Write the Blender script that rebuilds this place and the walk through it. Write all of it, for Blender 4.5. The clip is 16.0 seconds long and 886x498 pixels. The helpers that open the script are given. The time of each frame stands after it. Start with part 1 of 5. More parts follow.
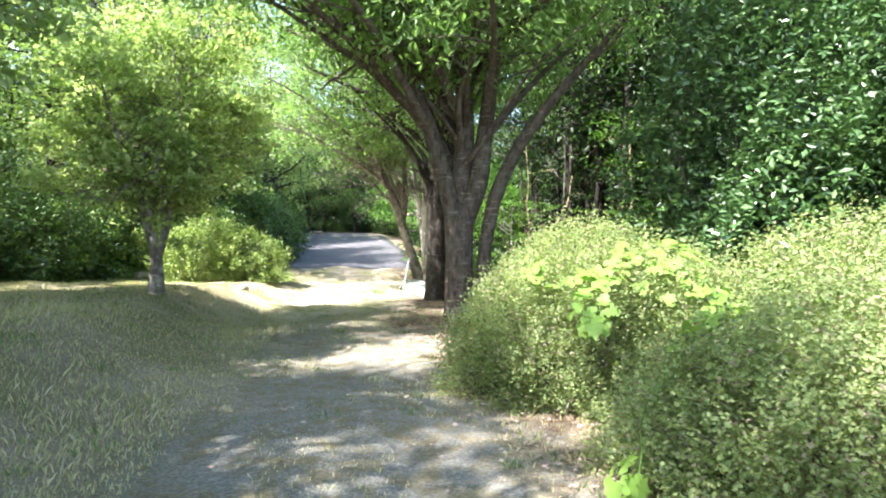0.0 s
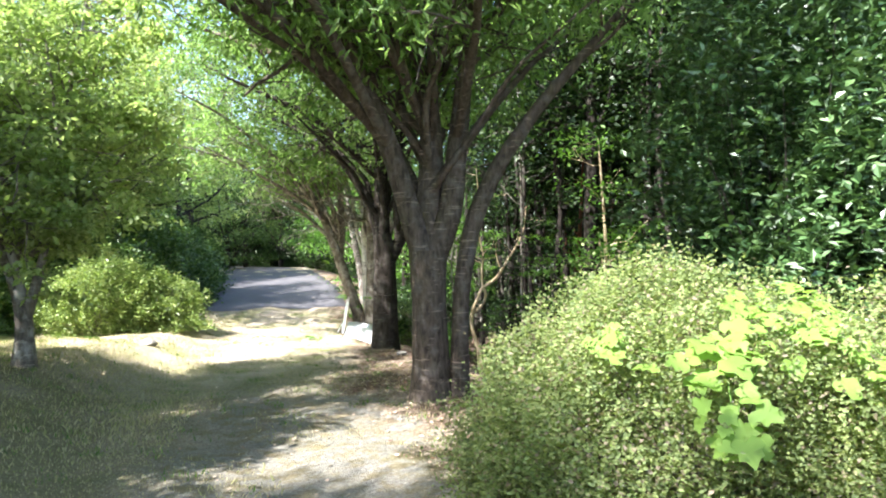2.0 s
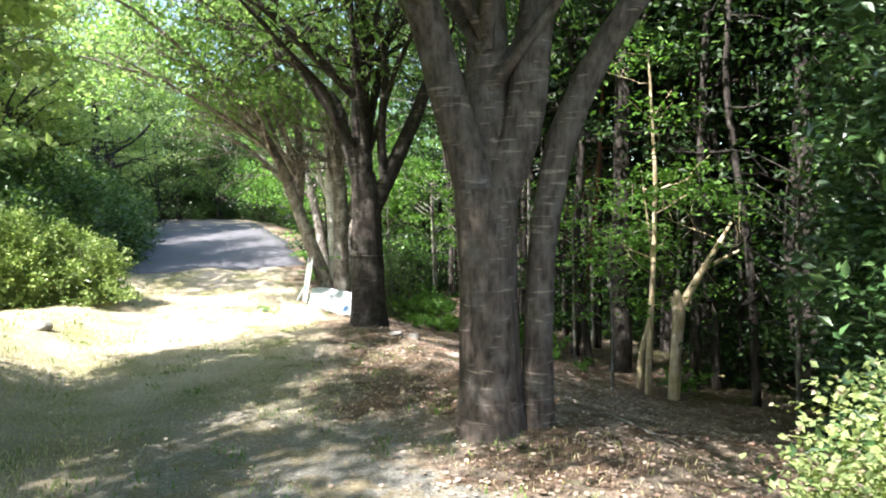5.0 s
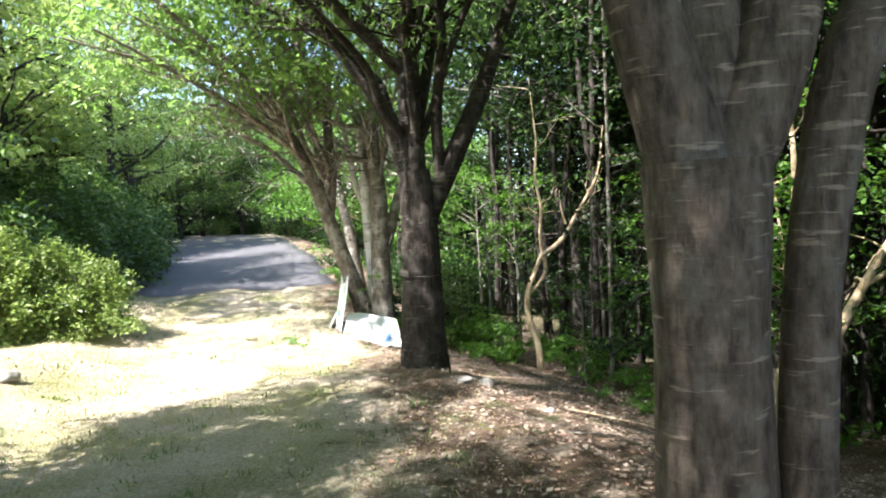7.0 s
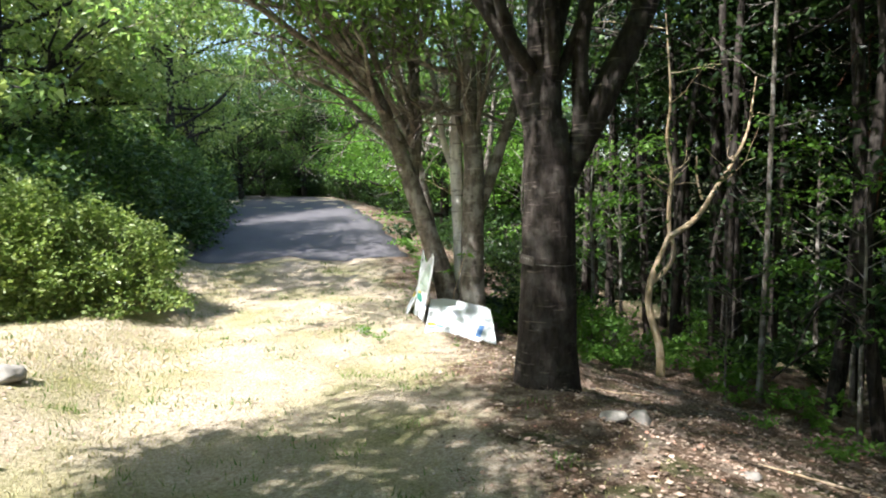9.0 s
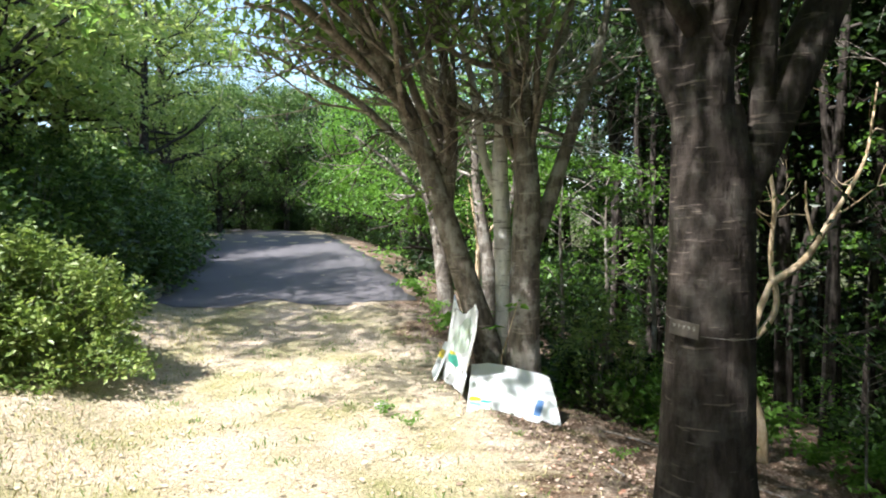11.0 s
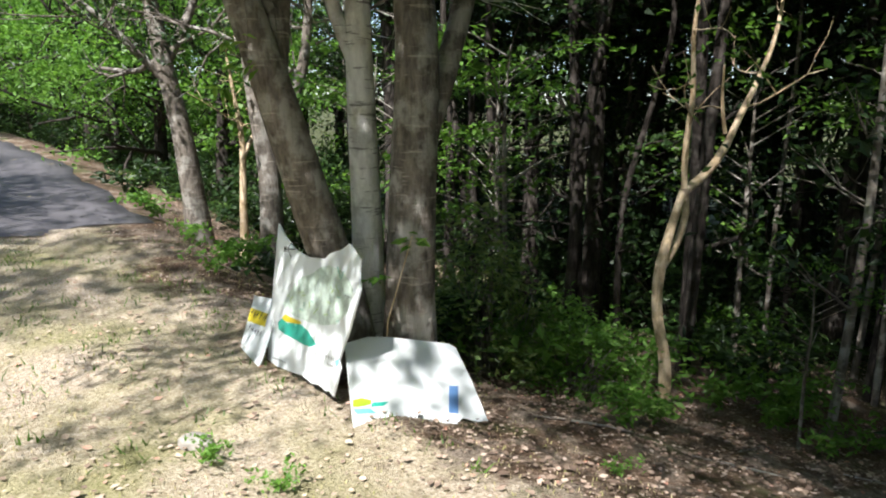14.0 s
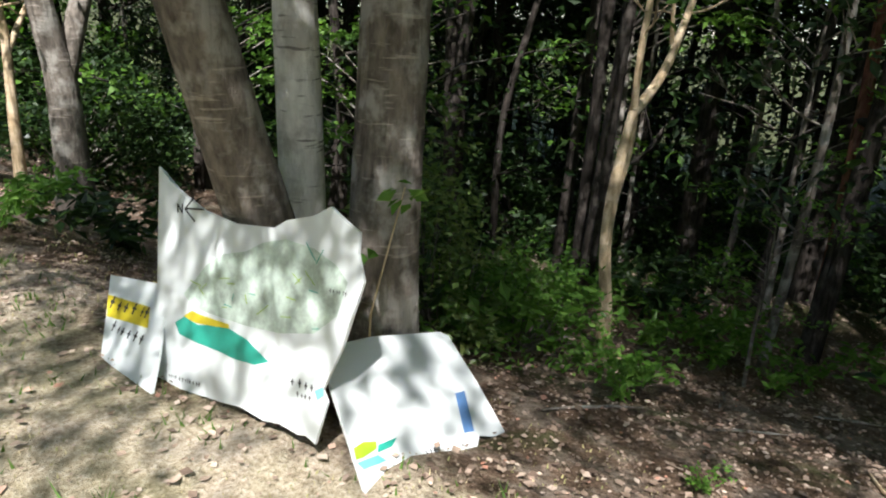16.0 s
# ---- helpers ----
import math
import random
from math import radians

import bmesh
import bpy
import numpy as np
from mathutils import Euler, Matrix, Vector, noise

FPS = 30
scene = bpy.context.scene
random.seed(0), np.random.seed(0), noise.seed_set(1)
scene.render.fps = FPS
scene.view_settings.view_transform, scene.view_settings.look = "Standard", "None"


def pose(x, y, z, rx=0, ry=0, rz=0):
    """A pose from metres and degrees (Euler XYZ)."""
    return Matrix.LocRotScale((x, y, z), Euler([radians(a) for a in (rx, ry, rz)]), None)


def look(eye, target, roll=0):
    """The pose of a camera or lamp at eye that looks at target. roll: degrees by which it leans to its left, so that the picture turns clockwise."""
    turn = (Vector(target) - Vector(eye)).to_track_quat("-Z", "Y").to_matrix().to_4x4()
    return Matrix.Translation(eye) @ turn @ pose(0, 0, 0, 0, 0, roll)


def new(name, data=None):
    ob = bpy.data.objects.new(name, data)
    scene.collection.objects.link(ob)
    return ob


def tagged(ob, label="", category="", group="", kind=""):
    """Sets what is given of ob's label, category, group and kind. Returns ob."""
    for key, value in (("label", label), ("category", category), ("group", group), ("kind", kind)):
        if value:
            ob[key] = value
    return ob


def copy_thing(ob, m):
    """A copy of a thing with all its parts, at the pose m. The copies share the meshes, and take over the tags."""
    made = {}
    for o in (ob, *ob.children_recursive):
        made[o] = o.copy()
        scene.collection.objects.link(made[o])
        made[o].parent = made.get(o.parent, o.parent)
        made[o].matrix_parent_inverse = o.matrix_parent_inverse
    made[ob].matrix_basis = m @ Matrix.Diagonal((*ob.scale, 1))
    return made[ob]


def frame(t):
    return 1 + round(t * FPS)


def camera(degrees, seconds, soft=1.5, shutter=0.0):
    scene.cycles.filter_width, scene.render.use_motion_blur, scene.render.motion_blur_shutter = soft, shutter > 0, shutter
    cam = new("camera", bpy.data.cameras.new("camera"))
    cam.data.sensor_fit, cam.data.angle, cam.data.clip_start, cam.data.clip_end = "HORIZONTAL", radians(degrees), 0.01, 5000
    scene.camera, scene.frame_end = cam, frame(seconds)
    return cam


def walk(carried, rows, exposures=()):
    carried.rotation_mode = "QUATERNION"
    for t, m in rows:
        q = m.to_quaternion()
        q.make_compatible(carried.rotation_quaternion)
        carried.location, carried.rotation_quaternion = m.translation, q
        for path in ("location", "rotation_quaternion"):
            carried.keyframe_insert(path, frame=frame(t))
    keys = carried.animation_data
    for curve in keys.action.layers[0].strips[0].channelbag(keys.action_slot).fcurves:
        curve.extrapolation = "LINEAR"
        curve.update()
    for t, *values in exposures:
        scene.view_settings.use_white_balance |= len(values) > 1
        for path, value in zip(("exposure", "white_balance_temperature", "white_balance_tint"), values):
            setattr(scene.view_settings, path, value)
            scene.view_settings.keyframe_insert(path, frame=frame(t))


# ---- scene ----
cam = camera(66.8, 16.0, 2.0)
METRES, EYE, TILT, LEAN, TURN = 16.0, 1.5, -1.5, 0.0, 0.0
ROWS = [
    (0.0, 0.0, 0.0, 0.0, -0.0, 0.0, -0.0),
    (0.5, -0.0064, 0.0279, 0.0027, -5.0, -0.85, -0.2),
    (1.0, -0.015, 0.0625, 0.0066, -1.55, 1.92, 0.79),
    (1.5, -0.0239, 0.0883, 0.009, -7.57, 2.63, 0.37),
    (2.0, -0.0275, 0.1234, 0.0109, -6.39, 2.33, 1.88),
    (2.5, -0.0375, 0.1526, 0.013, -7.73, 0.45, 1.62),
    (3.0, -0.0389, 0.1867, 0.014, -9.04, -0.41, 2.7),
    (3.5, -0.0469, 0.2182, 0.0144, -9.87, -0.4, 2.74),
    (4.0, -0.0472, 0.2519, 0.0137, -11.86, -1.25, 3.02),
    (4.5, -0.056, 0.2851, 0.0156, -10.38, -1.48, 2.31),
    (5.0, -0.058, 0.3166, 0.0143, -11.37, -1.96, 2.31),
    (7.5, -0.071, 0.48, 0.017, -9.03, -0.84, 3.7),
    (8.0, -0.0766, 0.5088, 0.0178, -8.49, -1.27, 2.76),
    (8.5, -0.0785, 0.5448, 0.0195, -2.88, -1.6, 3.25),
    (9.0, -0.0864, 0.5709, 0.021, -4.55, -3.52, 1.48),
    (9.5, -0.0892, 0.6047, 0.0217, -4.15, -1.54, 1.15),
    (12.0, -0.1316, 0.7535, 0.0215, -13.95, -0.48, 0.54),
    (12.5, -0.1342, 0.7827, 0.0216, -22.24, -5.27, 0.15),
    (13.0, -0.1383, 0.8141, 0.0232, -25.66, -6.53, -0.11),
    (13.5, -0.1442, 0.8407, 0.0224, -30.72, -7.86, -0.4),
    (14.0, -0.1474, 0.8746, 0.0208, -32.06, -9.27, 0.56),
    (14.5, -0.1527, 0.9022, 0.0216, -35.58, -12.43, -0.21),
    (15.0, -0.1493, 0.9313, 0.0213, -38.91, -12.09, 0.16),
    (15.5, -0.1526, 0.9547, 0.0209, -45.89, -15.2, -0.76),
    (16.0, -0.1486, 0.979, 0.0197, -51.26, -16.99, -1.59),
]
walk(cam, [(t, pose(0, 0, EYE, TILT, LEAN, TURN) @ pose(METRES * x, METRES * y, METRES * z, 90 + pitch, roll, yaw)) for t, x, y, z, yaw, pitch, roll in ROWS],
     ((0.0, 2.65), (3.0, 2.3), (5.0, 2.45), (7.5, 2.25), (9.5, 1.65), (12.0, 1.7), (13.0, 1.45), (16.0, 1.15)))


# ---- light ----
SUN_DIR = Vector((-0.95, -0.6, 1.5)).normalized()
world = bpy.data.worlds.new("world")
scene.world = world
world.use_nodes = True
wt = world.node_tree
sky = wt.nodes.new("ShaderNodeTexSky")
sky.sky_type = "NISHITA"
sky.sun_disc = False
sky.sun_elevation = math.asin(SUN_DIR.z)
sky.sun_rotation = math.atan2(SUN_DIR.x, SUN_DIR.y)
wt.links.new(sky.outputs[0], wt.nodes["Background"].inputs[0])
wt.nodes["Background"].inputs[1].default_value = 0.125
sun = new("sun", bpy.data.lights.new("sun", "SUN"))
sun.data.energy, sun.data.angle, sun.data.color = 5.0, radians(0.8), (1.0, 0.98, 0.975)
sun.matrix_world = look(SUN_DIR * 40, (0, 0, 0))

# ---- materials ----


def mat(name):
    m = bpy.data.materials.new(name)
    m.use_nodes = True
    t = m.node_tree
    return m, t, t.nodes["Principled BSDF"]


def node(t, kind, **values):
    n = t.nodes.new("ShaderNode" + kind)
    for key, value in values.items():
        n.inputs[key].default_value = value
    return n


def ramp(t, fac, stops):
    n = t.nodes.new("ShaderNodeValToRGB")
    e = n.color_ramp.elements
    while len(e) < len(stops):
        e.new(0.5)
    for el, (p, c) in zip(e, stops):
        el.position, el.color = p, (*c, 1)
    t.links.new(fac, n.inputs[0])
    return n.outputs[0]


def noise_tex(t, vec, scale, detail=4.0, rough=0.6):
    n = node(t, "TexNoise", Scale=scale, Detail=detail, Roughness=rough)
    if vec is not None:
        t.links.new(vec, n.inputs["Vector"])
    return n.outputs[0]


def mixc(t, fac, a, b, kind="MIX"):
    n = t.nodes.new("ShaderNodeMix")
    n.data_type, n.blend_type = "RGBA", kind
    for sock, v in ((n.inputs[0], fac), (n.inputs[6], a), (n.inputs[7], b)):
        if isinstance(v, (int, float)):
            sock.default_value = v
        elif isinstance(v, tuple):
            sock.default_value = (*v, 1)
        else:
            t.links.new(v, sock)
    return n.outputs[2]


def calc(t, op, *vals, clamp=False):
    n = t.nodes.new("ShaderNodeMath")
    n.operation, n.use_clamp = op, clamp
    for s, v in zip(n.inputs, vals):
        if isinstance(v, (int, float)):
            s.default_value = v
        else:
            t.links.new(v, s)
    return n.outputs[0]


def bump(t, p, height, strength, dist):
    b = node(t, "Bump", Strength=strength, Distance=dist)
    t.links.new(height, b.inputs["Height"])
    t.links.new(b.outputs[0], p.inputs["Normal"])


def leaf_mat(name, stops, rough=0.5, through_light=0.4, spec=0.4):
    m, t, p = mat(name)
    geo = t.nodes.new("ShaderNodeNewGeometry")
    col = ramp(t, geo.outputs["Random Per Island"], stops)
    patch = noise_tex(t, geo.outputs["Position"], 1.3, 2)
    col = mixc(t, 0.5, col, ramp(t, patch, [(0.35, (0.55, 0.6, 0.6)), (0.65, (1.0, 1.0, 1.0))]), "MULTIPLY")
    t.links.new(col, p.inputs["Base Color"])
    p.inputs["Roughness"].default_value = rough
    p.inputs["Specular IOR Level"].default_value = spec
    tr = t.nodes.new("ShaderNodeBsdfTranslucent")
    t.links.new(mixc(t, 1.0, col, (1.05, 1.09, 0.68), "MULTIPLY"), tr.inputs[0])
    mx = t.nodes.new("ShaderNodeMixShader")
    mx.inputs[0].default_value = through_light
    t.links.new(p.outputs[0], mx.inputs[1])
    t.links.new(tr.outputs[0], mx.inputs[2])
    t.links.new(mx.outputs[0], t.nodes["Material Output"].inputs[0])
    return m


def bark_mat(name, dark, light, band=0.0, pale=(0.45, 0.43, 0.4), lichen=0.5, fissure=1.0):
    m, t, p = mat(name)
    pos = t.nodes.new("ShaderNodeNewGeometry").outputs["Position"]
    mp = node(t, "Mapping", Scale=(1.0, 1.0, 0.35))
    t.links.new(pos, mp.inputs[0])
    fine = noise_tex(t, mp.outputs[0], 22, 5, 0.62)
    ring = node(t, "Mapping", Scale=(1.0, 1.0, 9.0))
    t.links.new(pos, ring.inputs[0])
    rings = noise_tex(t, ring.outputs[0], 4.5, 3, 0.55)
    tall = node(t, "Mapping", Scale=(1.0, 1.0, 0.1))
    t.links.new(pos, tall.inputs[0])
    cracks = noise_tex(t, tall.outputs[0], 38, 3, 0.6)
    big = noise_tex(t, pos, 6, 4, 0.6)
    col = ramp(t, fine, [(0.3, dark), (0.7, light)])
    col = mixc(t, calc(t, "MULTIPLY", ramp(t, big, [(0.5, (0, 0, 0)), (0.62, (1, 1, 1))]), lichen), col, pale)
    col = mixc(t, calc(t, "MULTIPLY", ramp(t, rings, [(0.62, (0, 0, 0)), (0.67, (1, 1, 1))]), band), col, tuple(min(0.7, c * 2.9) for c in light) if light[0] < 0.4 else (0.1, 0.09, 0.08))
    col = mixc(t, calc(t, "MULTIPLY", ramp(t, cracks, [(0.36, (0.75, 0.75, 0.75)), (0.46, (0, 0, 0))]), fissure), col, tuple(c * 0.5 for c in dark))
    t.links.new(col, p.inputs["Base Color"])
    p.inputs["Roughness"].default_value = 0.9
    p.inputs["Specular IOR Level"].default_value = 0.2
    bump(t, p, calc(t, "ADD", calc(t, "ADD", fine, calc(t, "MULTIPLY", cracks, fissure)), calc(t, "MULTIPLY", rings, 0.4)), 0.7, 0.025)
    return m


def plain(name, color, rough=0.6, vary=0.15, scale=8.0, metal=0.0):
    m, t, p = mat(name)
    n = noise_tex(t, t.nodes.new("ShaderNodeNewGeometry").outputs["Position"], scale, 5)
    lo, hi = tuple(c * (1 - vary) for c in color), tuple(min(1, c * (1 + vary)) for c in color)
    t.links.new(ramp(t, n, [(0.3, lo), (0.7, hi)]), p.inputs["Base Color"])
    p.inputs["Roughness"].default_value = rough
    p.inputs["Metallic"].default_value = metal
    bump(t, p, n, 0.15, 0.01)
    return m


def random_mat(name, stops, rough=0.85):
    m, t, p = mat(name)
    geo = t.nodes.new("ShaderNodeNewGeometry")
    t.links.new(ramp(t, geo.outputs["Random Per Island"], stops), p.inputs["Base Color"])
    p.inputs["Roughness"].default_value = rough
    return m


M_MAPLE = leaf_mat("maple_leaf", [(0, (0.23, 0.32, 0.1)), (0.5, (0.37, 0.47, 0.19)), (1, (0.54, 0.62, 0.32))], 0.5, 0.62)
M_CHERRY = leaf_mat("cherry_leaf", [(0, (0.15, 0.26, 0.07)), (0.6, (0.26, 0.4, 0.14)), (1, (0.4, 0.53, 0.24))], 0.4, 0.66)
M_GLOSSY = leaf_mat("camellia_leaf", [(0, (0.03, 0.075, 0.022)), (0.6, (0.075, 0.15, 0.045)), (1, (0.15, 0.25, 0.08))], 0.38, 0.2, 0.7)
M_AZALEA = leaf_mat("azalea_leaf", [(0, (0.15, 0.2, 0.08)), (0.45, (0.3, 0.37, 0.15)), (0.85, (0.4, 0.46, 0.18)), (0.92, (0.38, 0.3, 0.22)), (1, (0.33, 0.26, 0.2))], 0.6, 0.5, 0.3)
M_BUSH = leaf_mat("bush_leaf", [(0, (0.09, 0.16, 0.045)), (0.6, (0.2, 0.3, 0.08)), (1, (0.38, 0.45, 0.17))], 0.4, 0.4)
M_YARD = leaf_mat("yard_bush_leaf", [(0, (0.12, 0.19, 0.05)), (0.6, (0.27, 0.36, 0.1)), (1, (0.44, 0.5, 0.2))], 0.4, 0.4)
# pale leaf with the sun on the left crowns put into its colour
M_LIT = leaf_mat("sunlit_crown_leaf", [(0, (0.2, 0.29, 0.08)), (0.6, (0.4, 0.48, 0.17)), (1, (0.56, 0.6, 0.3))], 0.45, 0.55)
M_VINE = leaf_mat("vine_leaf", [(0, (0.15, 0.3, 0.045)), (1, (0.27, 0.42, 0.09))], 0.5, 0.5, 0.25)
# near-black greens: the deep shade of the woods is put into the leaf colour
M_FOREST = leaf_mat("shaded_forest_leaf", [(0, (0.014, 0.034, 0.01)), (0.6, (0.028, 0.062, 0.015)), (0.93, (0.06, 0.115, 0.028)), (1, (0.14, 0.23, 0.055))], 0.45, 0.35)
# lower growth and lane end: their shade put into a darker leaf colour
M_EDGE_SHADED = leaf_mat("shaded_edge_leaf", [(0, (0.04, 0.08, 0.02)), (0.6, (0.085, 0.155, 0.036)), (0.9, (0.15, 0.24, 0.06)), (1, (0.28, 0.36, 0.12))], 0.42, 0.35)
M_FRESH = leaf_mat("fresh_leaf", [(0, (0.09, 0.2, 0.03)), (0.6, (0.15, 0.31, 0.05)), (1, (0.24, 0.42, 0.09))], 0.45, 0.5)
M_GRASS = random_mat("grass", [(0, (0.24, 0.26, 0.09)), (0.4, (0.36, 0.34, 0.14)), (0.7, (0.48, 0.41, 0.21)), (1, (0.56, 0.48, 0.3))])
M_GREENGRASS = leaf_mat("green_grass", [(0, (0.07, 0.15, 0.025)), (1, (0.16, 0.28, 0.05))], 0.5, 0.4)
M_LITTER = random_mat("fallen_leaf", [(0, (0.1, 0.065, 0.046)), (0.4, (0.2, 0.14, 0.1)), (0.75, (0.34, 0.25, 0.19)), (0.93, (0.5, 0.4, 0.32)), (1, (0.45, 0.2, 0.13))])
M_DRYLEAF = random_mat("dry_fallen_leaf", [(0, (0.2, 0.14, 0.1)), (0.4, (0.36, 0.27, 0.2)), (0.8, (0.52, 0.42, 0.33)), (1, (0.42, 0.22, 0.15))])
M_BARK = bark_mat("cherry_bark", (0.042, 0.032, 0.026), (0.155, 0.12, 0.096), 0.4, (0.2, 0.18, 0.155), 0.4, 0.3)
M_BARK_GREY = bark_mat("grey_bark", (0.075, 0.064, 0.053), (0.25, 0.215, 0.18), 0.3, (0.38, 0.36, 0.32), 0.8, 0.3)
M_BARK_OLD = bark_mat("old_cherry_bark", (0.016, 0.012, 0.01), (0.062, 0.05, 0.041), 0.6, (0.11, 0.1, 0.085), 0.4, 0.25)
M_BARK_WHITE = bark_mat("birch_bark", (0.58, 0.57, 0.54), (0.86, 0.85, 0.81), 0.75, (0.3, 0.28, 0.25), 0.55, 0.0)
M_BARK_TAN = bark_mat("tan_bark", (0.4, 0.28, 0.16), (0.72, 0.57, 0.38), 0.15, (0.78, 0.67, 0.5), 0.4, 0.5)
# bark of the woods, darkened to hold the shade it stands in
M_BARK_DARK = bark_mat("shaded_forest_bark", (0.016, 0.013, 0.011), (0.06, 0.049, 0.041), 0.0, (0.14, 0.125, 0.11), 0.35)
M_BARK_RED = bark_mat("red_bark", (0.08, 0.03, 0.02), (0.26, 0.11, 0.075), 0.0, (0.25, 0.15, 0.11), 0.3)
M_STONE = plain("stone", (0.27, 0.25, 0.22), 0.85, 0.35, 14)
M_BOARD = plain("board_white", (0.76, 0.8, 0.8), 0.45, 0.04, 3)
M_TEAL = plain("paint_teal", (0.03, 0.36, 0.27), 0.45, 0.12, 12)
M_CYAN = plain("paint_cyan", (0.2, 0.62, 0.62), 0.45, 0.1, 12)
M_YELLOW = plain("paint_yellow", (0.62, 0.5, 0.03), 0.45, 0.12, 12)
M_LIME = plain("paint_lime", (0.33, 0.5, 0.03), 0.45, 0.15, 12)
M_BLUE = plain("paint_blue", (0.12, 0.25, 0.5), 0.45, 0.2, 12)
M_MAPGREY = plain("map_print", (0.54, 0.64, 0.56), 0.5, 0.32, 22)
M_PLATE = plain("plate_brown", (0.12, 0.1, 0.085), 0.5, 0.3, 30)
M_PALEPRINT = plain("pale_print", (0.5, 0.49, 0.45), 0.5, 0.15, 30)
M_WIRE = plain("old_wire", (0.24, 0.23, 0.2), 0.5, 0.3, 30)
M_INK = plain("ink", (0.04, 0.04, 0.04), 0.5, 0.2, 20)


def ground_mat():
    m, t, p = mat("ground")
    pos = t.nodes.new("ShaderNodeNewGeometry").outputs["Position"]
    sep = t.nodes.new("ShaderNodeSeparateXYZ")
    t.links.new(pos, sep.inputs[0])
    x, y = sep.outputs[0], sep.outputs[1]
    n_big, n_mid, n_fine = noise_tex(t, pos, 0.9, 4), noise_tex(t, pos, 5, 5, 0.7), noise_tex(t, pos, 45, 5, 0.75)
    wob = calc(t, "ADD", calc(t, "MULTIPLY", calc(t, "SUBTRACT", n_mid, 0.5), 1.8), calc(t, "MULTIPLY", calc(t, "SUBTRACT", n_big, 0.5), 2.0))
    off = calc(t, "ADD", calc(t, "ADD", calc(t, "ADD", x, calc(t, "MULTIPLY", y, 0.115)), 0.2), wob)
    across = calc(t, "ABSOLUTE", off)
    straw = ramp(t, n_fine, [(0.3, (0.23, 0.17, 0.105)), (0.5, (0.48, 0.395, 0.3)), (0.7, (0.7, 0.62, 0.52))])
    green = ramp(t, n_fine, [(0.3, (0.1, 0.12, 0.03)), (0.7, (0.37, 0.34, 0.15))])
    gravel = ramp(t, n_fine, [(0.3, (0.1, 0.095, 0.085)), (0.55, (0.24, 0.23, 0.205)), (0.75, (0.45, 0.44, 0.41))])
    gravel = mixc(t, ramp(t, n_mid, [(0.45, (0, 0, 0)), (0.6, (1, 1, 1))]), gravel, ramp(t, n_fine, [(0.3, (0.09, 0.075, 0.04)), (0.7, (0.28, 0.235, 0.15))]))
    litter = ramp(t, n_fine, [(0.3, (0.05, 0.032, 0.022)), (0.5, (0.13, 0.085, 0.055)), (0.75, (0.3, 0.21, 0.15))])
    # straw-pale litter patches, partly sunlit spots put into the colour
    litter = mixc(t, ramp(t, noise_tex(t, pos, 3.3, 5, 0.7), [(0.48, (0, 0, 0)), (0.6, (0.7, 0.7, 0.7))]), litter, ramp(t, n_fine, [(0.3, (0.16, 0.13, 0.1)), (0.7, (0.42, 0.35, 0.28))]))
    litter = mixc(t, ramp(t, noise_tex(t, pos, 1.7, 4, 0.6), [(0.56, (0, 0, 0)), (0.66, (0.7, 0.7, 0.7))]), litter, (0.07, 0.085, 0.03))
    field = mixc(t, ramp(t, n_big, [(0.4, (0, 0, 0)), (0.7, (0.9, 0.9, 0.9))]), straw, green)
    # field below y 12.5 toned down: duller grass, plus tree shade in the colour
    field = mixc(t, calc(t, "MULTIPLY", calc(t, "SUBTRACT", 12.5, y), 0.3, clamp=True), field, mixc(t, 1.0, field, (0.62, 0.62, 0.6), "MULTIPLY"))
    near = calc(t, "SUBTRACT", 1.0, calc(t, "MULTIPLY", calc(t, "SUBTRACT", y, 9.0), 0.35, clamp=True), clamp=True)
    in_path = calc(t, "SUBTRACT", 1.0, calc(t, "MULTIPLY", calc(t, "SUBTRACT", across, 0.75), 2.0, clamp=True), clamp=True)
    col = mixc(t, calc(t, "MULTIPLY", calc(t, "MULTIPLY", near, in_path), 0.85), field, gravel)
    rim = calc(t, "MINIMUM", calc(t, "ADD", calc(t, "MULTIPLY", calc(t, "ABSOLUTE", calc(t, "SUBTRACT", y, 11.0)), 0.13), 0.45), 1.1)
    brown = calc(t, "MULTIPLY", calc(t, "MULTIPLY", calc(t, "SUBTRACT", y, 13.5), 0.4, clamp=True), ramp(t, noise_tex(t, pos, 2.6, 5, 0.7), [(0.34, (0, 0, 0)), (0.54, (1, 1, 1))]))
    field = mixc(t, brown, field, ramp(t, n_fine, [(0.3, (0.1, 0.062, 0.042)), (0.7, (0.36, 0.265, 0.19))]))
    right = calc(t, "MULTIPLY", calc(t, "SUBTRACT", off, rim), 2.5, clamp=True)
    bank = calc(t, "MULTIPLY", calc(t, "SUBTRACT", -0.9, off), 1.2, clamp=True)
    field = mixc(t, calc(t, "MULTIPLY", bank, 0.4), field, green)
    col = mixc(t, right, col, litter)
    # wood floor on both sides and far off: dark litter with shade put in
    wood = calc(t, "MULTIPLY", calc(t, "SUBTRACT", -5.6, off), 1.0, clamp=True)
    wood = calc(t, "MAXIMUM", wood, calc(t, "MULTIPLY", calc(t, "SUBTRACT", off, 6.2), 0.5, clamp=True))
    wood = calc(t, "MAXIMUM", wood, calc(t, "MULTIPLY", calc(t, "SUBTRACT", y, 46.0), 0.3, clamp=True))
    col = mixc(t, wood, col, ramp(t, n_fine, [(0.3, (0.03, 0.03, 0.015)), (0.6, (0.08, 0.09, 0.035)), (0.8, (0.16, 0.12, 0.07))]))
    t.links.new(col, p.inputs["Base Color"])
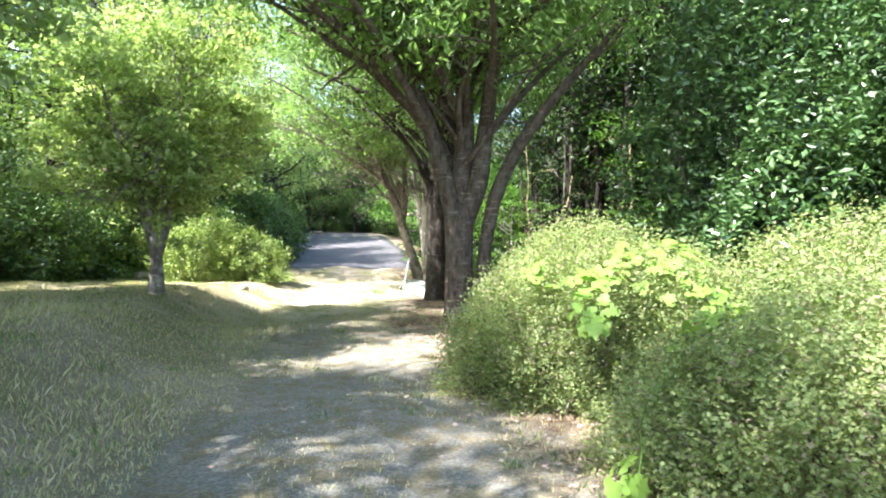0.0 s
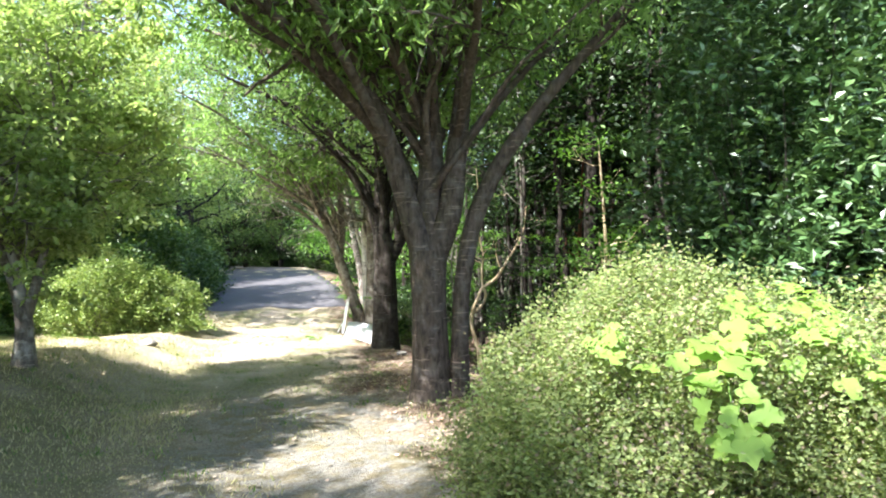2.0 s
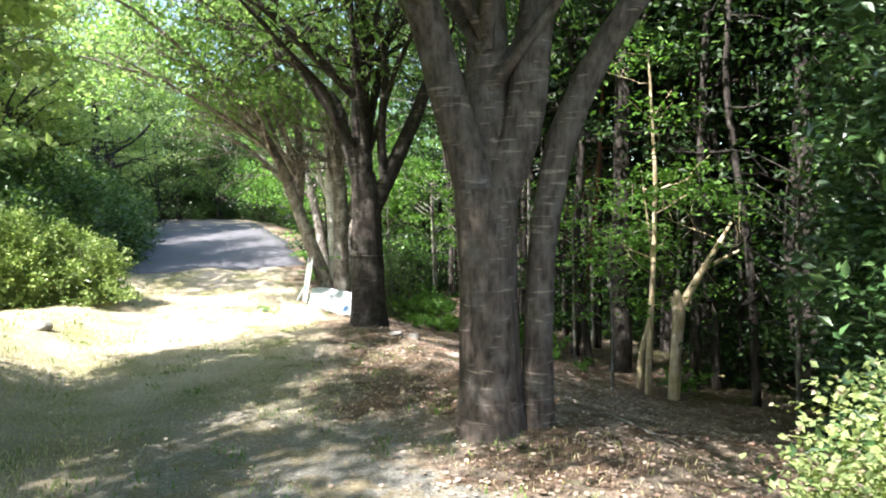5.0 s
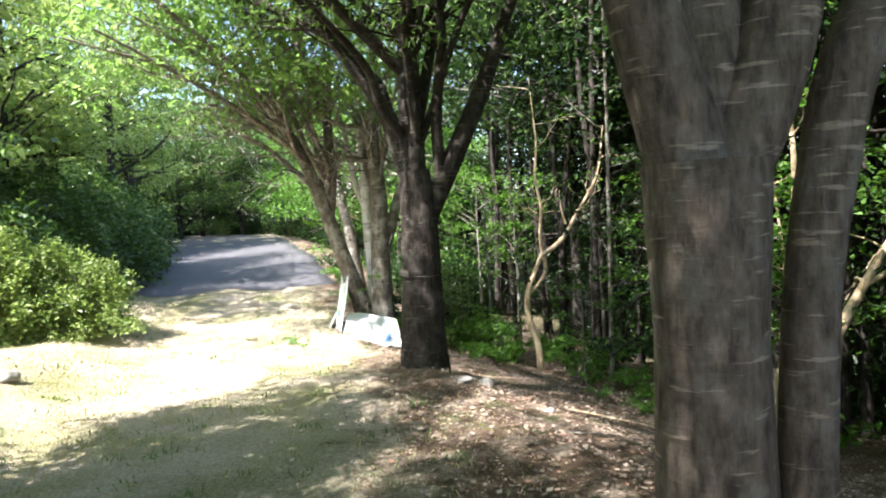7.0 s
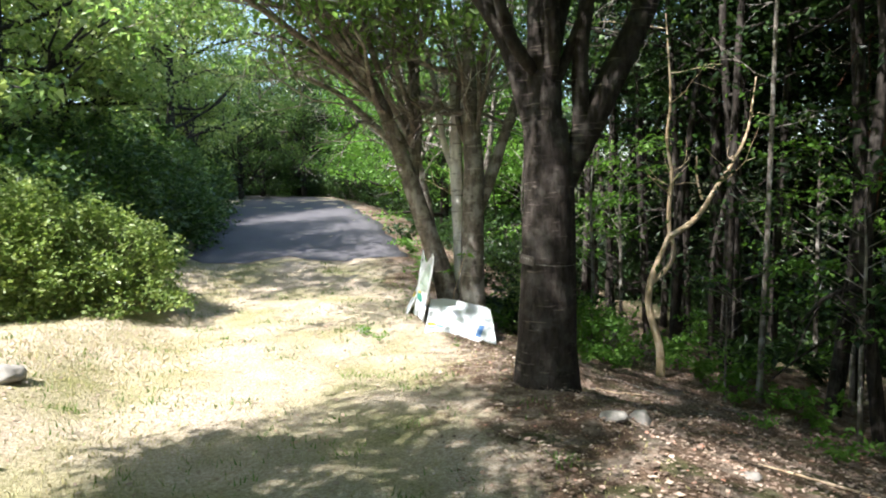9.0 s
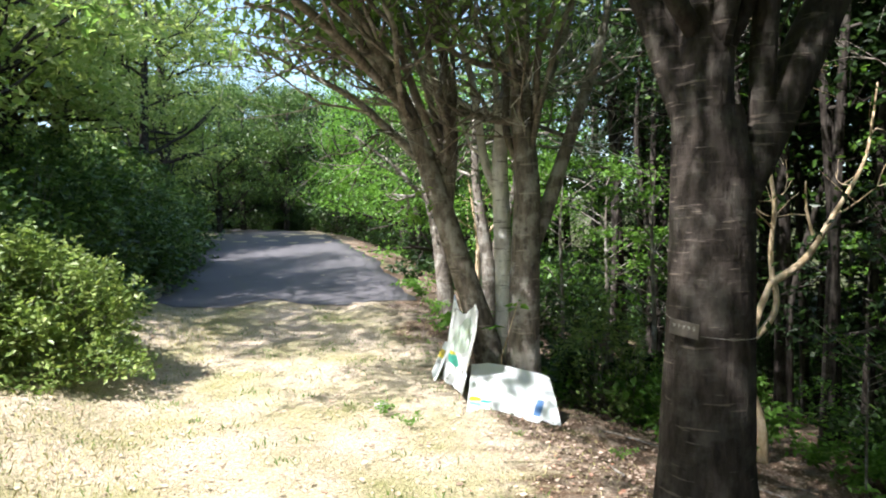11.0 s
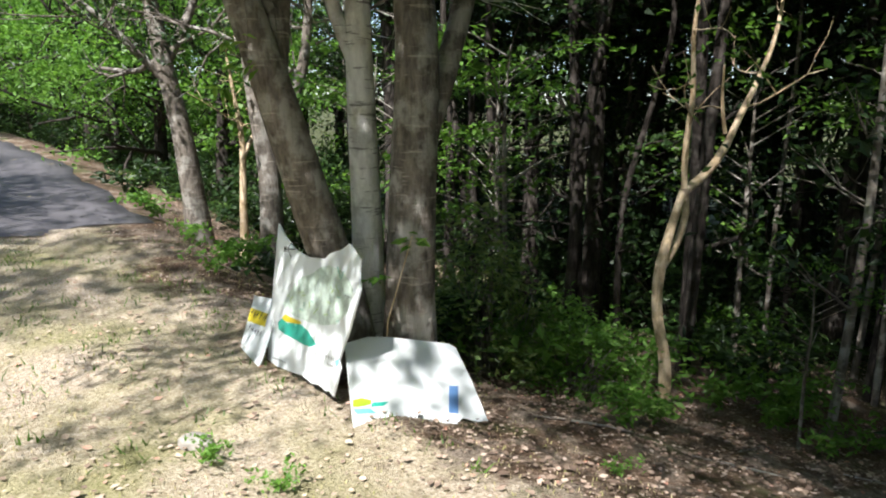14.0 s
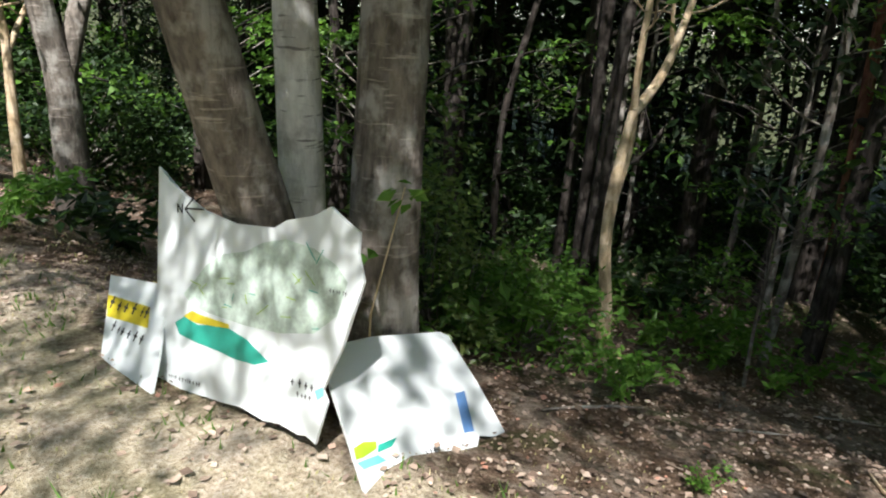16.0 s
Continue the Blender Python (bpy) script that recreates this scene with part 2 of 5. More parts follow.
    p.inputs["Roughness"].default_value = 0.95
    p.inputs["Specular IOR Level"].default_value = 0.15
    bump(t, p, calc(t, "ADD", n_fine, n_mid), 0.9, 0.03)
    return m


def asphalt_mat():
    m, t, p = mat("asphalt")
    pos = t.nodes.new("ShaderNodeNewGeometry").outputs["Position"]
    a, b = noise_tex(t, pos, 160, 3, 0.8), noise_tex(t, pos, 1.2, 5)
    col = ramp(t, a, [(0.3, (0.055, 0.051, 0.056)), (0.7, (0.15, 0.14, 0.15))])
    col = mixc(t, 0.6, col, ramp(t, b, [(0.3, (0.6, 0.6, 0.6)), (0.7, (1, 1, 1))]), "MULTIPLY")
    t.links.new(col, p.inputs["Base Color"])
    p.inputs["Roughness"].default_value = 0.8
    bump(t, p, a, 0.5, 0.01)
    return m


M_GROUND, M_ASPHALT = ground_mat(), asphalt_mat()

# ---- building helpers ----


def smooth(a, b, v):
    s = np.clip((v - a) / (b - a), 0, 1)
    return s * s * (3 - 2 * s)


def height(x, y):
    """Ground height: level track, bank on one side, wooded slope on the other, road that climbs."""
    x, y = np.asarray(x, float), np.asarray(y, float)
    z = np.interp(y, [-900, 0, 6, 17, 19, 21, 25, 29, 34, 40, 60, 160, 1500], [0.2, 0.2, 0.2, -0.08, -0.03, 0.1, 0.42, 0.75, 1.0, 1.2, 1.6, 6.0, 60.0])
    left = -0.115 * y - 1.75 - x
    bank = 0.5 * smooth(0, 1.4, left) * (1 - 0.45 * smooth(10, 18, y)) * (1 - smooth(20, 25, y))
    z = z + bank + 0.1 * smooth(1.5, 8, left) + 9.0 * smooth(14, 70, left)
    edge = np.interp(y, [-5, 4, 10, 14, 16.5, 18, 21, 25, 29, 40, 60], [1.2, 1.0, 0.45, -0.05, -0.9, -0.9, -1.0, -1.15, -1.6, -2.9, -8.0])
    right = x - edge
    steep = np.interp(y, [0, 7, 11, 14, 17, 18, 22, 40, 60], [0.0, 0.0, 0.3, 0.33, 0.26, 0.28, 0.42, 0.3, 0.05])
    z = z - steep * (np.clip(right, 0, 3.2) + 0.45 * np.clip(right - 3.2, 0, 6)) * smooth(-0.2, 0.5, right)
    z = z + 0.03 * np.sin(x * 1.7 + 0.6 * y) * np.cos(y * 1.3 - 0.4 * x) + 0.015 * np.sin(x * 5.1 + y * 3.3)
    return z


def gh(x, y):
    return float(height(x, y))


def build_mesh(name, V, F, material, soft=True):
    """V: points; F: quads as an array."""
    V, F = np.asarray(V, np.float32), np.asarray(F, np.int32)
    me = bpy.data.meshes.new(name)
    me.vertices.add(len(V))
    me.vertices.foreach_set("co", V.ravel())
    k = F.shape[1]
    me.loops.add(F.size)
    me.loops.foreach_set("vertex_index", F.ravel())
    me.polygons.add(len(F))
    me.polygons.foreach_set("loop_start", np.arange(0, F.size, k, dtype=np.int32))
    me.update(calc_edges=True)
    me.polygons.foreach_set("use_smooth", np.full(len(F), soft))
    me.materials.append(material)
    return me


def part(name, me, parent, label=""):
    ob = new(name, me)
    ob.parent = parent
    if label:
        tagged(ob, label)
    return ob


def bm_mesh(name, bm, material, soft=False):
    me = bpy.data.meshes.new(name)
    bm.to_mesh(me)
    bm.free()
    for pl in me.polygons:
        pl.use_smooth = soft
    me.materials.append(material)
    return me


def thing(name, place, label, category, group="", kind="", turn=0.0, size=1.0):
    ob = new(name)
    ob.empty_display_size = 0.1
    ob.matrix_world = pose(*place, 0, 0, turn) @ Matrix.Scale(size, 4)
    return tagged(ob, label, category, group, kind)


def tube(pts, radii, sides=8, rough=0.0, rng=None, step=0.0):
    """A bent, tapered, slightly knobbly stem with a closed end."""
    pts, radii = np.asarray(pts, float), np.asarray(radii, float)
    if step:
        d = np.concatenate([[0], np.cumsum(np.linalg.norm(np.diff(pts, axis=0), axis=1))])
        n = max(3, int(d[-1] / step) + 1)
        s = np.linspace(0, d[-1], n)
        q = np.stack([np.interp(s, d, pts[:, i]) for i in range(3)], 1)
        for _ in range(3):
            q[1:-1] = (q[:-2] + 2 * q[1:-1] + q[2:]) / 4
        pts, radii = q, np.interp(s, d, radii)
    n = len(pts)
    tan = np.gradient(pts, axis=0)
    tan /= np.linalg.norm(tan, axis=1)[:, None] + 1e-9
    ref = np.array([0.31, 0.95, 0.05]) if abs(tan[0][1]) < 0.8 else np.array([1.0, 0, 0])
    u = np.cross(tan, ref)
    u /= np.linalg.norm(u, axis=1)[:, None] + 1e-9
    w = np.cross(tan, u)
    a = np.linspace(0, 2 * np.pi, sides, endpoint=False)
    r = np.repeat(radii[:, None], sides, 1)
    if rough:
        lobes = sum(np.sin(k * a[None, :] + ph + 0.5 * np.arange(n)[:, None] * 0.35) / k for k, ph in ((2, 0.4), (3, 1.9), (5, 3.1)))
        r = r * (1 + rough * lobes + rough * 0.5 * (rng.random((n, sides)) - 0.5))
    V = pts[:, None, :] + r[..., None] * (np.cos(a)[None, :, None] * u[:, None, :] + np.sin(a)[None, :, None] * w[:, None, :])
    i, j = np.meshgrid(np.arange(n - 1), np.arange(sides), indexing="ij")
    j2 = (j + 1) % sides
    F = np.stack([i * sides + j, i * sides + j2, (i + 1) * sides + j2, (i + 1) * sides + j], -1).reshape(-1, 4)
    return V.reshape(-1, 3), F


def merged(pieces):
    Vs, Fs, k = [], [], 0
    for V, F in pieces:
        Vs.append(V)
        Fs.append(F + k)
        k += len(V)
    return np.concatenate(Vs), np.concatenate(Fs)


def unit(v):
    v = np.asarray(v, float)
    return v / (np.linalg.norm(v) + 1e-9)


def grow(out, tips, start, way_, length, radius, depth, rng, lift=0.15, spread=0.7, kids=3, wiggle=0.18):
    """One limb and the limbs that leave it; tips gathers the ends."""
    n = 5 if depth else 3
    pts, d = [np.asarray(start, float)], unit(way_)
    for _ in range(n):
        d = unit(d + wiggle * rng.normal(size=3) + np.array([0, 0, lift * 0.3]))
        pts.append(pts[-1] + d * length / n)
    out.append(tube(pts, np.linspace(radius, radius * 0.45, n + 1), 6 if radius > 0.02 else 3))
    if depth == 0:
        tips.append(pts[-1])
        tips.append(pts[-2])
        return
    for k in range(kids):
        s = 0.35 + 0.65 * (k + rng.random() * 0.6) / kids
        i = min(n, max(1, int(s * n)))
        nd = unit(d + spread * rng.normal(size=3) + np.array([0, 0, lift]))
        grow(out, tips, pts[i], nd, length * (0.5 + 0.25 * rng.random()), radius * 0.5, depth - 1, rng, lift, spread, kids, wiggle)


def leaves(centres, size, rng, slim=0.5, droop=0.2, flat=0.6, simple=False):
    """Small folded leaf blades round the given centres; simple: three-cornered ones, for far crowns."""
    C = np.asarray(centres, float)
    n = len(C)
    s = size * (0.65 + 0.7 * rng.random(n))[:, None]
    d = rng.normal(size=(n, 3)) * np.array([1, 1, 0.5]) - np.array([0, 0, droop])
    d /= np.linalg.norm(d, axis=1)[:, None] + 1e-9
    up = rng.normal(size=(n, 3)) * (1 - flat) + np.array([0, 0, 1.0]) * flat
    side = np.cross(d, up)
    side /= np.linalg.norm(side, axis=1)[:, None] + 1e-9
    nor = np.cross(side, d)
    V = np.empty((n, 4, 3))
    V[:, 0] = C
    V[:, 1] = C + d * s * 0.5 + side * s * slim * 0.5 + nor * s * 0.08
    V[:, 2] = C + d * s - nor * s * 0.06
    V[:, 3] = C + d * s * 0.5 - side * s * slim * 0.5 + nor * s * 0.08
    if simple:
        V = V[:, 1:].copy()
        V[:, 0] -= d * s * 0.35
        V[:, 2] -= d * s * 0.35
        return V.reshape(-1, 3), np.arange(3 * n).reshape(-1, 3)
    return V.reshape(-1, 3), np.arange(4 * n).reshape(-1, 4)


def around(tips, per, spread, rng, squash=0.3):
    t = np.repeat(np.asarray(tips, float), per, 0)
    return t + rng.normal(size=t.shape) * np.array([spread, spread, spread * squash])


def branchy_tree(name, place, stems, seed, bark, leaf, label, category, leaf_size=0.07, per=22, puff=0.22, limb=1.4,
                 depth=2, kids=3, sides=14, rough=0.06, from_z=1.6, slim=0.5, droop=0.3, lift=0.2, group="", gap=0.45, spread=0.8, step=0.12, simple=False, clear=None, squash=0.3, thin=1.0, bare=0.0):
    """stems: (points, radii) in the tree's own space."""
    rng = np.random.default_rng(seed)
    T = thing(name, place, label, category, group)
    wood, twigs, tips = [], [], []
    for pts, radii in stems:
        limb_me = build_mesh(name + "_limb", *tube(pts, radii, sides if radii[0] > 0.05 else 8, rough, rng, step=step), bark)
        part("limb" if wood else "trunk", limb_me, T)
        wood.append(limb_me)
        pts, radii = np.asarray(pts, float), np.asarray(radii, float)
        d = np.concatenate([[0], np.cumsum(np.linalg.norm(np.diff(pts, axis=0), axis=1))])
        s = gap * rng.random()
        while s < d[-1]:
            q = np.array([np.interp(s, d, pts[:, i]) for i in range(3)])
            r = np.interp(s, d, radii)
            if q[2] > from_z:
                a = rng.random() * 2 * np.pi
                grow(twigs, tips, q, (math.cos(a), math.sin(a), 0.5 * rng.random()), limb * (0.6 + 0.6 * rng.random()), max(0.008, r * 0.45), depth, rng, lift, spread, kids)
            s += gap * (0.6 + 0.8 * rng.random())
        tips.append(pts[-1])
    if twigs:
        tagged(part("twig_growth", build_mesh(name + "_twigs", *merged(twigs), bark), T), kind="stuff")
    if from_z > 2:
        tips = [p for p in tips if p[2] > from_z - 0.1]
    if clear is not None:
        tips = [p for p in tips if p[0] < clear]
    if bare:
        tips = [p for p in tips if p[2] > bare]
    if thin < 1:
        tips = [p for p in tips if rng.random() < thin]
    if per:
        part("crown", build_mesh(name + "_crown", *leaves(around(tips, per, puff, rng, squash), leaf_size, rng, slim, droop, simple=simple), leaf, False), T)
    return T


def shrub_mesh(name, radii, count, seed, leaf, leaf_size, lump=0.18, slim=0.5, simple=False):
    """A clipped bush: an uneven shell of small leaves with twigs inside."""
    rng = np.random.default_rng(seed)
    d = rng.normal(size=(count, 3))
    d[:, 2] = np.abs(d[:, 2]) - 0.15 * rng.random(count)
    d /= np.linalg.norm(d, axis=1)[:, None]
    wave = np.ones(count)
    for k in range(14):
        q = rng.normal(size=3)
        f = 2.5 + 1.1 * k
        wave += lump * 1.6 / (k + 3) * np.sin(f * (d @ (q / np.linalg.norm(q))) + 6.3 * rng.random()) * np.sin(f * 0.7 * (d @ rng.normal(size=3)) + 6.3 * rng.random())
    depth = 1 - 0.28 * rng.random(count) ** 1.6
    depth += (rng.random(count) < 0.04) * 0.12 * rng.random(count)
    sprig = np.zeros(count)
    for k in range(6):
        q = rng.normal(size=3)
        sprig += np.sin((13 + 4 * k) * (d @ (q / np.linalg.norm(q))) + 6.3 * rng.random())
    depth -= 0.1 * np.clip(-sprig / 2.0, 0, 1) * (1 + 0.5 * rng.random(count))
    C = d * (wave * depth)[:, None] * np.array(radii)
    C += rng.normal(size=C.shape) * 0.03
    C[:, 2] = np.maximum(C[:, 2], 0.03)
    m = max(60, count // 90)
    q = rng.normal(size=(m, 3))
    q[:, 2] = np.abs(q[:, 2]) + 0.3
    q /= np.linalg.norm(q, axis=1)[:, None]
    root, reach = q * np.array(radii) * 0.97, (0.06 + 0.16 * rng.random(m))[:, None] * (q * 0.5 + np.array([0, 0, 0.7]))
    shoots = (root[:, None, :] + reach[:, None, :] * np.linspace(0, 1, 9)[None, :, None] + rng.normal(size=(m, 9, 3)) * 0.012).reshape(-1, 3)
    return leaves(np.concatenate([C, shoots]), leaf_size, rng, slim, -0.25, 0.62, simple)


def bush(name, place, radii, count, seed, leaf, leaf_size, label, category, turn=0.0, group="", lump=0.18, slim=0.5, bark=None, simple=False):
    rng = np.random.default_rng(seed + 50)
    T = thing(name, place, label, category, group, turn=turn)
    part("foliage", build_mesh(name + "_foliage", *shrub_mesh(name, radii, count, seed, leaf, leaf_size, lump, slim, simple), leaf, False), T)
    tw = []
    for _ in range(70):
        a, r = rng.random() * 2 * np.pi, 0.25 * rng.random()
        foot = np.array([r * math.cos(a) * radii[0], r * math.sin(a) * radii[1], -0.05])
        e = rng.normal(size=3)
        e[2] = abs(e[2])
        e = unit(e) * np.array(radii) * 0.9
        tw.append(tube([foot, foot * 0.5 + e * 0.5 + rng.normal(size=3) * 0.06, e], [0.012, 0.008, 0.003], 4))
    tagged(part("twig_growth", build_mesh(name + "_twigs", *merged(tw), bark or M_BARK_GREY), T), kind="stuff")
    return T


# ---- ground and road ----


def spaced(lo, fine_lo, fine_hi, hi, step):
    mid = np.arange(fine_lo, fine_hi + step / 2, step)
    out, s, v = [], step, fine_lo
    while v > lo:
        s *= 1.22
        v -= s
        out.append(max(v, lo))
    out2, s, v = [], step, mid[-1]
    while v < hi:
        s *= 1.22
        v += s
        out2.append(min(v, hi))
    return np.concatenate([out[::-1], mid, out2])


def ground():
    xs, ys = spaced(-900, -9, 8, 900, 0.14), spaced(-900, -1, 30, 1500, 0.16)
    X, Y = np.meshgrid(xs, ys)
    Z = height(X, Y)
    n, m_ = X.shape
    i, j = np.meshgrid(np.arange(n - 1), np.arange(m_ - 1), indexing="ij")
    F = np.stack([i * m_ + j, i * m_ + j + 1, (i + 1) * m_ + j + 1, (i + 1) * m_ + j], -1).reshape(-1, 4)
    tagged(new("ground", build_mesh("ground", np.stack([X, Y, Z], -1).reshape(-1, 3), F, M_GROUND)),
           "dry grassy earth track with gravel and fallen leaves", "ground", kind="structure")


def road_line(y):
    return float(np.interp(y, [19, 21, 26, 29, 35, 42, 50, 58, 66], [-2.8, -3.0, -3.7, -4.1, -5.1, -6.2, -8.8, -13.0, -18.0]))


def road():
    V, F = [], []
    ys, cols = np.arange(22.8, 66, 0.4), 12
    for y in ys:
        w = 2.3 - 0.02 * max(0.0, 26.8 - y) + 0.05 * math.sin(y * 2.3) + 0.03 * math.sin(y * 7.1)
        for k in range(cols + 2):
            s = min(max((k - 1) / (cols - 1), 0), 1)
            x = road_line(y) + (2 * s - 1) * w
            ragged = 0.25 * math.sin(x * 3.1) + 0.12 * math.sin(x * 9.0) if y < 22.9 else 0
            V.append((x, y + ragged, gh(x, y + ragged) + (0.015 if 0 < k < cols + 1 else -0.12)))
    m_ = cols + 2
    for i in range(len(ys) - 1):
        for j in range(m_ - 1):
            F.append((i * m_ + j, i * m_ + j + 1, (i + 1) * m_ + j + 1, (i + 1) * m_ + j))
    tagged(new("road", build_mesh("road", V, F, M_ASPHALT)), "dark asphalt lane curving away between trees", "road", kind="structure")


ground()
road()

# ---- hero trees ----


def bundle(seed, count, foot, low, high, reach, r0, bias=(0.0, 0.0)):
    """Extra upright limbs that leave a trunk close together and spread as they rise."""
    rng = np.random.default_rng(seed)
    out = []
    for k in range(count):
        a = 2 * np.pi * (k + 0.7 * rng.random()) / count
        z0, z1, l = low + 0.5 * rng.random(), high * (0.8 + 0.4 * rng.random()), reach * (0.5 + 0.7 * rng.random())
        c, q = foot(z0), np.array([math.cos(a) + bias[0], math.sin(a) + bias[1]])
        pts = [(c[0], c[1], z0)]
        for f, g in ((0.12, 0.15), (0.28, 0.38), (0.55, 0.65), (1.0, 1.0)):
            w = rng.normal(size=2) * 0.07
            pts.append((c[0] + q[0] * l * f + w[0], c[1] + q[1] * l * f + w[1], z0 + (z1 - z0) * g))
        r = r0 * (0.7 + 0.5 * rng.random())
        out.append((pts, [r, r * 0.95, r * 0.8, r * 0.55, 0.012]))
    return out


def first_cherry():
    stems = [
        ([(0, 0, -0.15), (0, 0, 0.3), (0.0, 0, 1.0), (0.0, 0, 1.6)], [0.27, 0.205, 0.185, 0.21]),
        ([(-0.02, 0, 1.5), (-0.2, 0, 2.1), (-0.37, -0.1, 2.7), (-0.75, -0.3, 3.6), (-1.2, -0.6, 4.9)], [0.15, 0.12, 0.11, 0.09, 0.04]),
        ([(0.02, 0.05, 1.5), (0.07, 0.1, 2.2), (0.1, 0.2, 3.1), (-0.1, 0.3, 4.4), (0.0, 0.2, 6.0)], [0.17, 0.15, 0.12, 0.09, 0.03]),
        ([(0.05, 0, 1.5), (0.27, -0.05, 2.0), (0.36, -0.1, 2.8), (0.5, -0.2, 3.9), (0.6, -0.8, 5.6)], [0.15, 0.13, 0.11, 0.08, 0.03]),
        ([(0.3, -0.05, -0.1), (0.32, -0.05, 0.6), (0.36, -0.05, 1.2), (0.5, -0.05, 1.9), (0.78, -0.15, 2.5), (1.2, -0.4, 3.1), (2.1, -0.7, 4.1)], [0.12, 0.095, 0.09, 0.1, 0.09, 0.07, 0.03]),
        ([(0.1, 0.1, 1.9), (-0.25, 0.5, 2.7), (-0.6, 0.9, 3.6), (-1.6, 1.1, 4.6)], [0.09, 0.07, 0.05, 0.02]),
        ([(-0.4, -0.1, 2.8), (-1.2, -0.7, 3.5), (-2.4, -1.4, 4.2)], [0.06, 0.04, 0.02]),
        ([(0.35, -0.1, 2.8), (0.4, -1.3, 3.6), (0.2, -3.0, 4.2)], [0.06, 0.045, 0.02]),
        ([(-0.37, -0.1, 2.7), (-1.0, -1.4, 3.7), (-1.6, -3.0, 4.3)], [0.06, 0.045, 0.02]),
        ([(-0.75, -0.3, 3.6), (-2.0, -0.5, 4.3), (-3.2, -0.9, 4.6)], [0.06, 0.04, 0.02]),
        ([(-0.6, 0.9, 3.6), (-2.0, 1.8, 4.4), (-3.0, 2.4, 4.9)], [0.05, 0.04, 0.02]),
        ([(0.5, -0.2, 3.9), (1.5, -1.6, 4.5), (2.0, -3.0, 4.7)], [0.06, 0.04, 0.02]),
        # next six limbs: mostly above view, added to shade track and bank
        ([(-0.1, 0.3, 4.4), (-1.2, 0.4, 6.0), (-2.8, 0.6, 7.2)], [0.07, 0.05, 0.02]),
        ([(-0.1, 0.3, 4.4), (-0.6, 1.0, 5.6), (-1.9, 1.3, 6.2), (-2.6, 1.2, 6.6)], [0.06, 0.05, 0.04, 0.02]),
        ([(0.0, 0.25, 5.0), (-0.2, 1.2, 6.2), (-0.9, 1.6, 6.9)], [0.05, 0.04, 0.02]),
        ([(-0.1, 0.3, 4.4), (0.2, 1.4, 5.2), (-0.3, 2.6, 5.8)], [0.06, 0.045, 0.02]),
        ([(-0.6, 0.9, 3.6), (-0.8, 2.0, 4.5), (-1.2, 3.1, 5.2)], [0.05, 0.04, 0.02]),
        ([(-0.8, 2.0, 4.5), (-2.0, 2.8, 5.6), (-3.0, 3.2, 6.3)], [0.04, 0.035, 0.02]),
        ([(-0.37, -0.1, 2.7), (-1.2, -0.9, 3.6), (-2.1, -1.7, 4.3), (-3.0, -2.3, 4.9)], [0.06, 0.05, 0.035, 0.012]),
        ([(0.0, 0.0, 3.0), (-0.9, -1.8, 4.4), (-1.9, -2.6, 5.2)], [0.05, 0.04, 0.012]),
    ] + bundle(301, 7, lambda z: (0.05, 0.0), 2.15, 4.9, 2.1, 0.05) + bundle(302, 5, lambda z: (0.1, 0.1), 2.8, 5.6, 2.6, 0.04)
    branchy_tree("cherry_tree", (0.22, 9.35, gh(0.22, 9.35)), stems, 3, M_BARK, M_CHERRY,
                 "large dark-barked cherry tree with several limbs beside the track", "tree",
                 0.125, 34, 0.24, 1.6, 2, 3, 22, 0.05, 3.45, 0.32, 0.8, 0.15, gap=0.36, thin=0.46)


